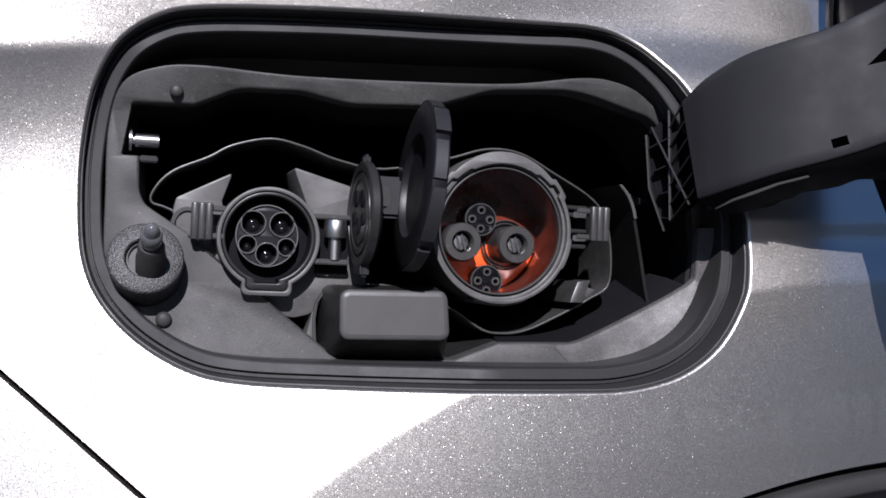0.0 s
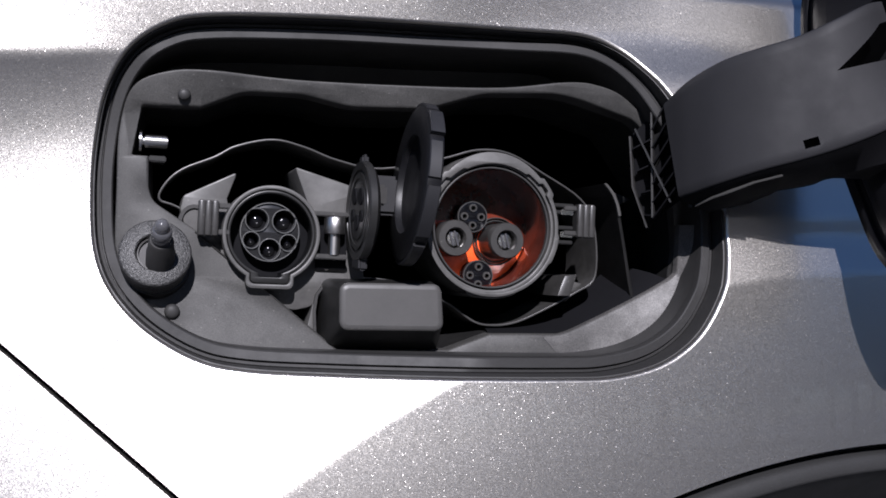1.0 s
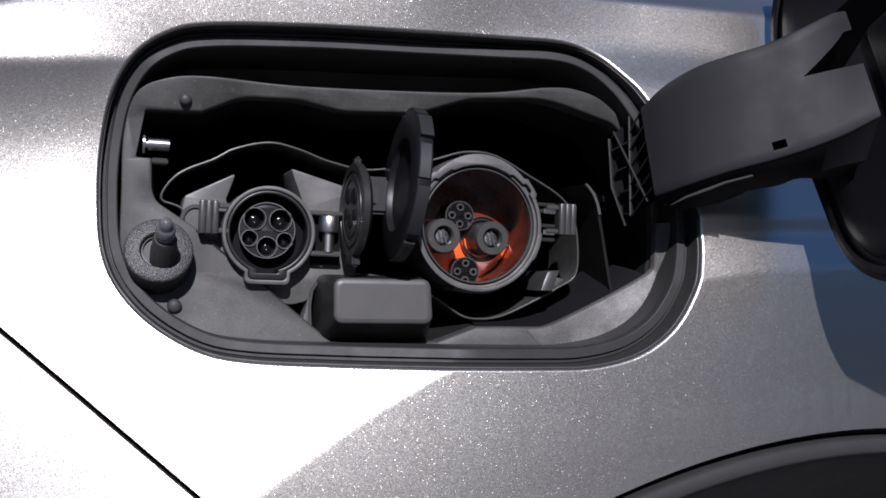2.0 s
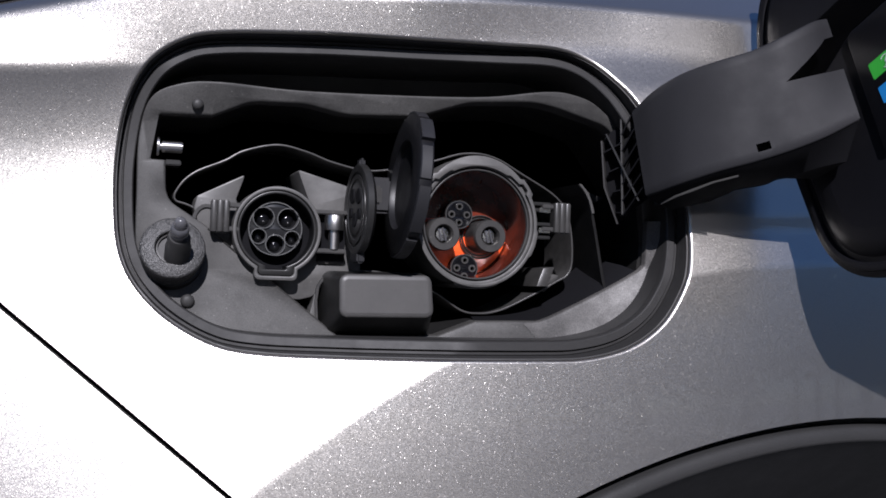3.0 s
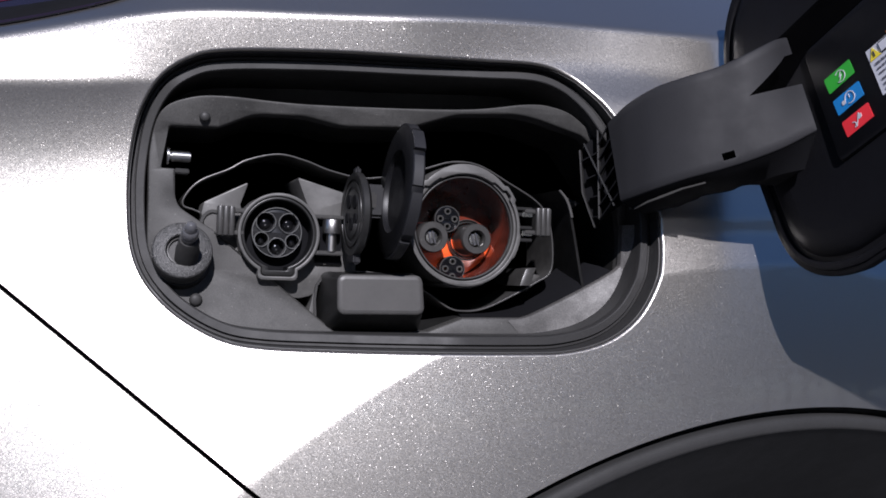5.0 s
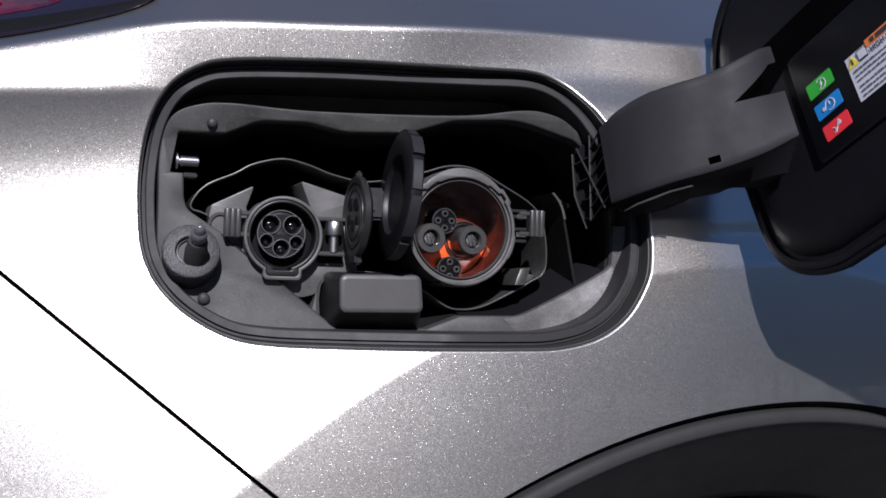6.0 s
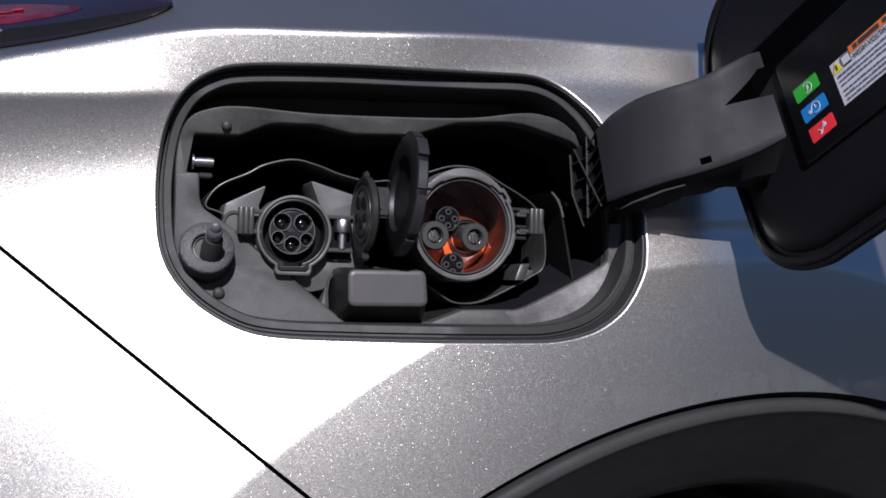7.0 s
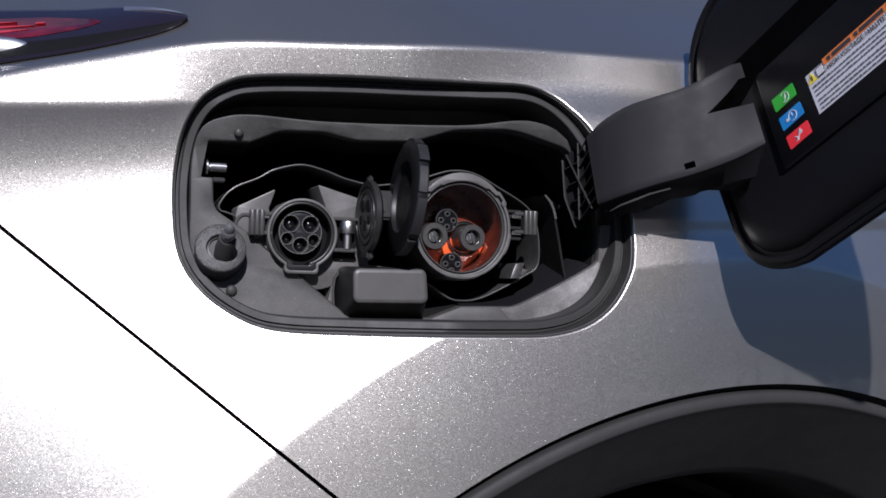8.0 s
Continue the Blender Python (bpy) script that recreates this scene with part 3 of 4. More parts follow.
for x, z, r in ((-0.129, 0.9978, 0.0034), (-0.130, 0.883, 0.0040)):
    y0 = plate_y(x, z)
    part("bump_stop", lathe([(r, y0 + 0.003), (r, y0 - 0.0018), (r * 0.8, y0 - 0.0030), (r * 0.45, y0 - 0.0036), (r * 0.1, y0 - 0.0037)], x, z, 24), BLACK, tray)
bm = bmesh.new()
box(bm, (0.0225, -0.018, 0.8515), (0.0315, -0.006, 0.8545), 0.0003)
part("drain_slot", bm, GLOSSY, tray)
# striker pin in the upper corner
bm = bmesh.new()
for r, x0, x1 in ((0.0056, -0.1506, -0.1494), (0.0024, -0.1494, -0.1478), (0.0036, -0.1478, -0.1368), (0.0031, -0.1368, -0.1362)):
    lathe([(r, x0), (r, x1)], 0, 0, 28, bm)
bmesh.ops.transform(bm, matrix=Matrix.Translation((0, 0.003, 0.9725)) @ Matrix(((0, 1, 0, 0), (1, 0, 0, 0), (0, 0, 1, 0), (0, 0, 0, 1))), verts=bm.verts)
part("striker_pin", bm, METAL, tray, "shiny dark metal pin lying across the notch")
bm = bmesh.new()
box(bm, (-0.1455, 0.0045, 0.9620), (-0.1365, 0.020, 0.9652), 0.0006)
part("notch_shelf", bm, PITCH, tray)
# raised cover: sides darker than the lid, their shade put into the colour
bm = bmesh.new()
b0 = rounded([(-0.050, 0.9035, 0.005), (0.0140, 0.9045, 0.005), (0.0175, 0.8640, 0.005), (-0.0490, 0.8640, 0.005)], 6)
b1 = rounded([(-0.0455, 0.9018, 0.005), (0.0103, 0.9028, 0.005), (0.0128, 0.8772, 0.005), (-0.0447, 0.8764, 0.005)], 6)
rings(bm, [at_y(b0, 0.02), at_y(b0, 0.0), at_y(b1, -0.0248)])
cover = part("cover_box", bm, PITCH, tray, "raised black plastic cover, sides darkened for shade")
bm = bmesh.new()
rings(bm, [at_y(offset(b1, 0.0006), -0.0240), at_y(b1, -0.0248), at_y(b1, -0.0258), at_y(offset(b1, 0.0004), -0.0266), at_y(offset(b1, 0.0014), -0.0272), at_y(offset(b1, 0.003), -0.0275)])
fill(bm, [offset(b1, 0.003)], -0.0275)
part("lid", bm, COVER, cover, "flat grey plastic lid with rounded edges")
bm = bmesh.new()
rings(bm, [at_y([(-0.0495, 0.9), (-0.0535, 0.894), (-0.0545, 0.885), (-0.0535, 0.872)], y) for y in (0.03, 0.002)] + [at_y([(-0.048, 0.9), (-0.052, 0.894), (-0.053, 0.885), (-0.052, 0.872)], y) for y in (0.002, 0.03)], closed=False)
part("cover_rib", bm, SHROUD, tray)
part("cover_bracket", slab([(-0.0572, 0.8760), (-0.0535, 0.8725), (-0.0522, 0.8905), (-0.0545, 0.8890)], [], 0.004, 0.04, 0.0005), FLANGE, tray)

# ---- rubber stop ----
stop = thing("rubber_stop", "gritty round rubber stop with a smoked plastic peg", "bump stop")
stop_m = Matrix.Translation((-0.1400, 0.0, 0.9080)) @ Matrix.Rotation(radians(-20), 4, 'X')


def turned_stop(profile, n=64):
    return moved(lathe(profile, 0, 0, n, cap=False), stop_m)


part("base", turned_stop([(0.0186, 0.010), (0.0186, -0.0010), (0.0182, -0.0018), (0.0174, -0.0020)]), PITCH, stop)
part("disc", turned_stop([(0.0176, 0.0), (0.0176, -0.0105), (0.0182, -0.0112), (0.0184, -0.0142), (0.0181, -0.0156), (0.0173, -0.0163), (0.0104, -0.0165), (0.0098, -0.0160), (0.0095, -0.006)]), FELT, stop, "gritty grey-black rubber ring")
part("well", turned_stop([(0.0097, -0.0125), (0.0092, -0.0118), (0.001, -0.0116)]), BLACK, stop)
part("well_ring", turned_stop([(0.0092, -0.0120), (0.0091, -0.0136), (0.0084, -0.0138), (0.0081, -0.0120)]), SHROUD, stop)
peg_m = look((-0.1372, 0.0, 0.9000), (-0.1378, -0.046, 0.9290))


def peg(profile, n=32):
    bm = bmesh.new()
    vs = rings(bm, [[(r * math.cos(2 * math.pi * i / n), r * math.sin(2 * math.pi * i / n), -w) for i in range(n)] for r, w in profile])
    bm.faces.new(vs[-1])
    return moved(bm, peg_m)


part("shaft", peg([(0.0074, 0.006), (0.0072, 0.026), (0.0066, 0.028), (0.0064, 0.035), (0.0056, 0.037)]), BLACK, stop)
part("tip", peg([(0.0044, 0.034), (0.0045, 0.0385), (0.0050, 0.0395), (0.0052, 0.0440), (0.0046, 0.0460), (0.0037, 0.0468), (0.0035, 0.0495), (0.0029, 0.0515), (0.0016, 0.0526), (0.0005, 0.0530)]), SMOKED, stop, "smoked translucent plastic tip")

# ---- AC inlet ----
ac = thing("charging_inlet", "round five-pin charging inlet, its cap hinged open", "charging inlet")
J = (-0.0800, 0.9262)


def keyed(r, hw, bot, n=60, rad=0.0015):
    """A circle with a key slot at its foot."""
    a = math.asin(hw / r)
    pts = [(J[0] + r * math.sin(t), J[1] - r * math.cos(t)) for t in np.linspace(a, 2 * math.pi - a, n)]
    foot = rounded([(-hw, -r * math.cos(a), 0), (-hw, bot, 0.0035), (hw, bot, 0.0035), (hw, -r * math.cos(a), 0)], 5)
    return pts + [(J[0] + p[0], J[1] + p[1]) for p in foot[1:-1]]


part("shroud", slab(keyed(0.0262, 0.0128, -0.0295), [keyed(0.0240, 0.0108, -0.0270)], -0.008, 0.03, 0.0007), FLANGE, ac, "grey-black plastic ring with a key slot")
part("inner_ring", slab(keyed(0.0236, 0.0104, -0.0266), [keyed(0.0219, 0.0062, -0.0232)], -0.0068, 0.03, 0.0006), PITCH, ac)
# Near-black disc and wall, in place of the inlet's deep shade.
bm = bmesh.new()
fill(bm, [keyed(0.0217, 0.0060, -0.0230)], 0.0088)
rings(bm, [at_y(keyed(0.0217, 0.0060, -0.0230), -0.0035), at_y(keyed(0.0217, 0.0060, -0.0230), 0.027)])
part("cavity", bm, MATTE, ac)
PINS = [(-0.0074, 0.0076, 0.0061), (0.0073, 0.0074, 0.0062), (-0.0100, -0.0036, 0.0044), (0.0100, -0.0042, 0.0044), (0.0001, -0.0082, 0.0056)]
block = part("pin_block", slab(circle(J[0] - 0.0002, J[1] + 0.0012, 0.0160, 64), [circle(J[0] + x, J[1] + z, r, 32) for x, z, r in PINS], 0.0015, 0.026, 0.0002), INSERT, ac, "glossy grey plastic insert with five holes")
for x, z, r in PINS:
    part("collar", lathe([(r + 0.0005, 0.002), (r + 0.0005, 0.0003), (r + 0.0003, 0.0), (r, 0.0), (r - 0.0001, 0.0004), (r - 0.0001, 0.02)], J[0] + x, J[1] + z, 32, cap=False), EDGE, block)
    part("contact", lathe([(r * 0.93, 0.0255), (r * 0.92, 0.0135), (r * 0.82, 0.0100), (r * 0.6, 0.0074), (r * 0.35, 0.0060), (r * 0.1, 0.0056)], J[0] + x, J[1] + z, 24), GLOSSY, block)
part("rim_line", lathe([(0.0162, 0.003), (0.0162, 0.0004), (0.0160, 0.0), (0.0156, 0.0), (0.0154, 0.002)], J[0] - 0.0002, J[1] + 0.0012, 64, cap=False), EDGE, block)
# mounting face with two raised wings
ARC = [(J[0] + 0.0246 * math.cos(a), J[1] + 0.0246 * math.sin(a), 0.0003) for a in np.linspace(radians(152), radians(391), 40)]
FACE = rounded([(-0.128, 0.9375, 0.002), (-0.1265, 0.945, 0.002), (-0.0985, 0.9595, 0.001), (-0.1035, 0.9445, 0.001)] + ARC + [(-0.0585, 0.9420, 0.001), (-0.0675, 0.9645, 0.001), (-0.038, 0.9565, 0.002), (-0.028, 0.953, 0.002), (-0.026, 0.8995, 0.002), (-0.0405, 0.8982, 0.006), (-0.0495, 0.8945, 0.005), (-0.0553, 0.8874, 0.006), (-0.0640, 0.8852, 0.008), (-0.0770, 0.8872, 0.008), (-0.090, 0.8940, 0.008), (-0.125, 0.9275, 0.004)], 6)
part("mounting_face", slab(FACE, [], 0.0055, 0.059, 0.0008), FLANGE, ac, "dusty grey plastic mounting face")


def clip(x0, x1, z0, z1, y, side, owner):
    """A ribbed latch on two lugs."""
    bm = bmesh.new()
    box(bm, (x0, y, z0), (x1, y + 0.008, z1), 0.0006)
    w = (x1 - x0) / 3
    for k in range(3):
        c = lathe([(w * 0.42, z0 + 0.0005), (w * 0.5, z0 + 0.001), (w * 0.5, z1 - 0.001), (w * 0.42, z1 - 0.0005)], 0, 0, 16)
        moved(c, Matrix.Translation((x0 + w * (k + 0.5), y, 0)) @ Matrix.Diagonal((1, 0.5, 1, 1)) @ Matrix(((1, 0, 0, 0), (0, 0, 1, 0), (0, 1, 0, 0), (0, 0, 0, 1))))
        me = bpy.data.meshes.new("tmp")
        c.to_mesh(me)
        bm.from_mesh(me)
        bpy.data.meshes.remove(me)
        c.free()
    lat = part("latch", bm, SHROUD, owner, "ribbed grey plastic latch")
    for z in (z0 + 0.001, z1 - 0.004):
        bm = bmesh.new()
        lo, hi = (x1 - 0.001, x1 + 0.0065) if side > 0 else (x0 - 0.0075, x0 + 0.001)
        box(bm, (lo, y + 0.002, z), (hi, y + 0.009, z + 0.0028), 0.0005)
        part("lug", bm, SHROUD, lat)
    return lat


clip(-0.1190, -0.1085, 0.9235, 0.9425, -0.009, 1, ac)
bm = bmesh.new()
arc = [(-0.1205 + 0.0065 * math.cos(a), 0.930 + 0.0085 * math.sin(a)) for a in np.linspace(radians(60), radians(290), 14)]
arc2 = [(-0.1205 + 0.0085 * math.cos(a), 0.930 + 0.0105 * math.sin(a)) for a in np.linspace(radians(60), radians(290), 14)]
rings(bm, [at_y(arc, 0.015), at_y(arc, 0.004), at_y(arc2, 0.004), at_y(arc2, 0.015)], closed=False)
part("latch_guard", bm, SHROUD, ac)
# hinge of the cap
for z0, z1 in ((0.9375, 0.9400), (0.9140, 0.9168)):
    bm = bmesh.new()
    box(bm, (-0.058, -0.006, z0), (-0.038, 0.006, z1), 0.0005)
    part("hinge_plate", bm, SHROUD, ac)
STAND = Matrix.Translation((-0.0455, -0.004, 0)) @ Matrix(((1, 0, 0, 0), (0, 0, 1, 0), (0, 1, 0, 0), (0, 0, 0, 1)))
bm = lathe([(0.0040, 0.9280), (0.0056, 0.9280), (0.0058, 0.9284), (0.0058, 0.9366), (0.0054, 0.9372), (0.001, 0.9372)], 0, 0, 28)
part("hinge_knuckle", moved(bm, STAND), STEEL, ac, "shiny metal hinge knuckle")
# Near-black block, stands in for the shaded hinge recess.
bm = bmesh.new()
box(bm, (-0.0540, 0.002, 0.9085), (-0.0372, 0.010, 0.9385), 0.0005)
part("hinge_recess", bm, MATTE, ac)
bm = lathe([(0.0033, 0.9165), (0.0033, 0.9290)], 0, 0, 20)
part("hinge_pin", moved(bm, STAND), STEEL, ac, "bare metal hinge pin")
part("rivet", lathe([(0.0018, 0.012), (0.0018, 0.004), (0.001, 0.003)], -0.0475, 0.9095, 16), METAL, ac)


def turned_cap(profile, n=64):
    """A cap turned about the x axis: profile of (radius, x)."""
    bm = bmesh.new()
    vs = rings(bm, [[(w, r * math.cos(2 * math.pi * i / n), r * math.sin(2 * math.pi * i / n)) for i in range(n)] for r, w in profile])
    bm.faces.new(vs[0])
    bm.faces.new(vs[-1])
    return bm


CJ = Matrix.Translation((-0.0370, -0.023, 0.9402)) @ Matrix.Rotation(radians(3), 4, 'Z') @ Matrix.Rotation(radians(2), 4, 'X')
capj = part("cap", moved(turned_cap([(0.0008, 0.0), (0.0150, 0.0), (0.0155, 0.0008), (0.0175, 0.0008), (0.018, 0.0), (0.0205, 0.0), (0.0208, 0.0012), (0.0222, 0.0012), (0.0225, 0.0), (0.0262, 0.0), (0.0268, 0.0006), (0.0268, 0.004), (0.024, 0.0062), (0.0008, 0.0062)]), CJ), PITCH, ac, "black plastic cap standing open")
for x, z, r in PINS:
    bm = turned_cap([(r * 0.60, -0.0007), (r * 0.72, -0.0007), (r * 0.76, 0.0), (r * 0.76, 0.001), (r * 0.56, 0.001), (r * 0.56, -0.0003)], 24)
    part("plug", moved(bm, CJ @ Matrix.Translation((0, -x * 0.9, z * 0.9 + 0.001))), MATTE, capj)
bm = bmesh.new()
box(bm, (0.0004, -0.004, 0.0255), (0.0040, 0.003, 0.0302), 0.0012)
part("tab", moved(bm, CJ), CAPMAT, capj)
bm = bmesh.new()
box(bm, (0.0002, -0.008, -0.0315), (0.005, 0.008, -0.024), 0.0012)
part("key_tab", moved(bm, CJ), CAPMAT, capj)
bm = bmesh.new()
box(bm, (0.0055, -0.010, 0.003), (0.0135, 0.004, 0.0145), 0.0015)
part("boss", moved(bm, CJ), SHROUD, capj)

# ---- DC inlet ----
dc = thing("fast_charging_inlet", "large fast-charging inlet with orange liner and open cap", "charging inlet")
D = (0.0450, 0.9362)


def cam_ring(base, crest, steps, n=144):
    """A ring outline, raised over given stretches of angle (degrees, height)."""
    pts = []
    for i in range(n):
        t = 2 * math.pi * i / n
        r = base + crest * max(0.0, math.sin(t - 0.10)) ** 3
        for a0, a1, h in steps:
            if a0 <= (math.degrees(t) + 90) % 360 - 90 <= a1:
                r += h
        pts.append((D[0] + r * math.cos(t), D[1] + r * math.sin(t)))
    return pts


part("shroud", slab(cam_ring(0.0378, 0.0046, ((248, 269.9, 0.0030), (-90, -66, 0.0030))), [circle(*D, 0.0358, 96)], -0.0058, 0.058, 0.0006), FLANGE, dc, "grey plastic ring with a thick upper edge")
part("raised_rim", slab(cam_ring(0.0396, 0.0034, ((30, 47, 0.0016), (133, 150, 0.0014), (-28, -4, 0.0009))), [cam_ring(0.0374, 0.0002, ((34, 44, 0.0020), (136, 146, 0.0020), (60, 118, -0.0012)))], -0.0085, 0.02, 0.0005), FLANGE, dc)
part("inner_ring", slab(circle(*D, 0.0349, 96), [circle(*D, 0.0338, 96)], -0.0055, 0.042, 0.0004), BLACK, dc)
part("cavity_wall", lathe([(0.0338, -0.003), (0.0335, 0.041)], *D, n=72, cap=False), WALL, dc, "glossy black plastic wall tinted with orange reflections")
# Dark back plate stands in for the shaded part of the orange base.
part("back_plate", lathe([(0.0336, 0.0312), (0.030, 0.031), (0.0002, 0.031)], *D, n=72, cap=False), WALL, dc)
# Orange outlined as its lit part only.
a0 = radians(8)
seg = [(D[0] + 0.0330 * math.cos(t), D[1] + 0.0330 * math.sin(t)) for t in np.linspace(math.pi - a0, 2 * math.pi - radians(16), 60)] + [(D[0] + 0.016, D[1] - 0.013), (D[0] + 0.004, D[1] + 0.004)]
part("insulator", slab(seg, [], 0.0285, 0.031, 0.0006), ORANGE, dc, "bright orange plastic insulator, cut to its lit part")
for x in (0.0272, 0.0585):
    pin = part("power_pin", lathe([(0.0104, 0.048), (0.0106, 0.012), (0.0106, 0.0068), (0.0100, 0.0060), (0.0064, 0.0060), (0.0058, 0.0068), (0.0056, 0.020)], x, 0.9296, 48, cap=False), SHROUD, dc, "dark plastic sleeve round a metal contact")
    part("contact", lathe([(0.0056, 0.0150), (0.0050, 0.0130), (0.0046, 0.0112), (0.0040, 0.0102), (0.0008, 0.0098)], x, 0.9296, 24), METAL, pin, "bright split metal contact")
    for dx in (-0.0018, 0.0012):
        bm = bmesh.new()
        box(bm, (-0.0005, 0.0090, -0.0045), (0.0005, 0.0110, 0.0045), 0)
        part("slit", moved(bm, Matrix.Translation((x + dx, 0, 0.9296)) @ Matrix.Rotation(radians(-18), 4, 'Y')), INK, pin)
for cx, cz in ((0.0410, 0.9432), (0.0458, 0.9085)):
    holes = [(cx + 0.0052 * math.cos(a), cz + 0.0052 * math.sin(a)) for a in (0, math.pi / 2, math.pi, 1.5 * math.pi)]
    sig = part("signal_connector", slab(circle(cx, cz, 0.0088, 40), [circle(x, z, 0.0021, 16) for x, z in holes], 0.0195, 0.048, 0.0004), GLOSSY, dc, "small round black four-pin connector")
    part("rim_line", lathe([(0.0092, 0.021), (0.0092, 0.0193), (0.0086, 0.0193), (0.0086, 0.021)], cx, cz, 40, cap=False), SHROUD, sig)
    for x, z in holes:
        part("sleeve", lathe([(0.0025, 0.022), (0.0025, 0.0188), (0.0023, 0.0185), (0.0014, 0.0185), (0.0013, 0.024)], x, z, 20, cap=False), SHROUD, sig)
for r in (0.0128, 0.0145):
    part("base_ring", lathe([(r, 0.031), (r, 0.026), (r - 0.0004, 0.0256), (r - 0.0008, 0.026), (r - 0.0008, 0.031)], 0.0585, 0.9296, 48, cap=False), SHROUD, dc)
clip(0.0965, 0.1075, 0.9330, 0.9525, -0.008, -1, dc)
bm = bmesh.new()
for z in (0.9300, 0.9385, 0.9475, 0.9515):
    box(bm, (0.083, -0.004, z - 0.0011), (0.0955, 0.004, z + 0.0011), 0.0004)
part("latch_bracket", bm, PITCH, dc)
bm = bmesh.new()
for z in (0.9345, 0.9475):
    box(bm, (0.0872, -0.0052, z - 0.0016), (0.0950, -0.0036, z + 0.0016), 0.0003)
part("latch_spring", bm, METAL, dc, "small bright metal spring ends")
part("side_tab", slab([(0.0915, 0.8985), (0.0955, 0.9105), (0.1035, 0.9115), (0.0995, 0.8985)], [], 0.006, 0.059, 0.0006), SHROUD, dc)
part("corner_foot", slab([(0.1005, 0.8985), (0.1085, 0.9075), (0.117, 0.9055), (0.104, 0.8945)], [], 0.024, 0.059, 0.0006), TRAY, dc)

CC = Matrix.Translation((-0.0118, -0.0295, 0.9560)) @ Matrix.Rotation(radians(5.0), 4, 'Y') @ Matrix.Rotation(radians(-1.0), 4, 'Z') @ Matrix.Rotation(radians(3), 4, 'X') @ Matrix.Scale(1.07, 4)
capc = part("cap", moved(turned_cap([(0.0005, 0.0034), (0.0244, 0.0034), (0.0248, 0.0004), (0.0251, 0.0), (0.0380, 0.0), (0.0392, 0.0008), (0.0392, 0.0065), (0.0385, 0.0078), (0.0005, 0.0078)], 80), CC), SATIN, dc, "large black plastic cap standing open")
for a0, a1, r, x0, x1 in ((-38, -2, 0.0416, 0.0006, 0.0074), (4, 30, 0.0404, 0.0006, 0.0070), (36, 58, 0.0418, 0.0006, 0.0078), (64, 100, 0.0410, 0.0008, 0.0070), (112, 150, 0.0405, 0.001, 0.006), (-100, -48, 0.0410, 0.001, 0.0068)):
    bm = bmesh.new()
    angs = [radians(a0 + (a1 - a0) * k / 10) for k in range(11)]
    ring = lambda rr, xx: [(xx, -rr * math.cos(a), rr * math.sin(a)) for a in angs]
    rings(bm, [ring(0.0375, x1), ring(r - 0.0005, x1), ring(r, x1 - 0.0005), ring(r, x0 + 0.0005), ring(r - 0.0005, x0), ring(0.0375, x0)], closed=False)
    for k in (0, 10):
        a = angs[k]
        bm.faces.new([bm.verts.new((xx, -rr * math.cos(a), rr * math.sin(a))) for rr, xx in ((0.0375, x0), (r, x0), (r, x1), (0.0375, x1))])
    part("rim_lug", moved(bm, CC), CAPMAT, capc)
bm = bmesh.new()
box(bm, (-0.026, -0.004, 0.940), (-0.010, 0.02, 0.962), 0.002)
part("cap_hinge", bm, CAPMAT, dc)

# ---- flap ----
flap = thing("charge_flap", "black charge port flap swung open on a gooseneck arm", "charge flap")
A = Vector((0.13, -0.87, 0.46)).normalized()
B = Vector((0.0733, -0.4750, -0.8769))
B = (B - A * B.dot(A)).normalized()
N = A.cross(B)
N = -N if N.y > 0 else N
CORNER = Vector((0.2522, -0.0846, 0.9053))
FS = 0.982
FM = Matrix(((A.x, -N.x, -B.x, CORNER.x), (A.y, -N.y, -B.y, CORNER.y), (A.z, -N.z, -B.z, CORNER.z), (0, 0, 0, 1))) @ Matrix.Scale(FS, 4)
fo = rounded([(-0.0040, -0.0160, 0.060), (0.52, -0.0160, 0.085), (0.52, 0.236, 0.085), (-0.0040, 0.236, 0.085)], 16)
part("outer_skin", moved(slab(offset(ccw(fo), 0.010), [], 0.0080, 0.0100, 0.0008), FM), PAINT, flap, "painted outer skin of the flap")
part("rim", moved(slab(fo, [], 0.0030, 0.0080, 0.0018), FM), FLAP, flap, "black plastic rim round the flap")
bm = bmesh.new()
pillow = [offset(ccw(fo), d) for d in (0.0035, 0.0040, 0.0060, 0.0085, 0.0095, 0.0125, 0.0140, 0.0175, 0.023, 0.030)]
rings(bm, [at_y(l, y) for l, y in zip(pillow, (0.0032, 0.0016, 0.0008, 0.0014, 0.0034, 0.0034, 0.0010, -0.0018, -0.0034, -0.0040))])
fill(bm, [pillow[-1]], -0.0040)
part("inner_panel", moved(bm, FM), FLAP, flap, "smooth black inner panel")
plat = rounded([(0.073, 0.050, 0.004), (0.42, 0.048, 0.01), (0.42, 0.133, 0.01), (0.079, 0.133, 0.006)], 6)
part("label_platform", moved(slab(plat, [], -0.0070, -0.0035, 0.0015), FM), FLAP, flap)
# Slightly raised dark strip in place of a shaded groove.
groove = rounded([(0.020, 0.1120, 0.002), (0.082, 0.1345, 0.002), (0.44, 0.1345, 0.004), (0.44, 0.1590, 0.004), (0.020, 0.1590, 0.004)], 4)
part("groove", moved(slab(groove, [], -0.0046, -0.003, 0.0003), FM), GROOVE_SHADE, flap, "flat near-black strip for a shaded groove")

LY = -0.0074


def decal(name, outline, y, material, owner, label=""):
    bm = bmesh.new()
    fill(bm, [outline], y)
    rings(bm, [at_y(outline, y), at_y(outline, y + 0.0003)])
    return part(name, moved(bm, FM), material, owner, label)


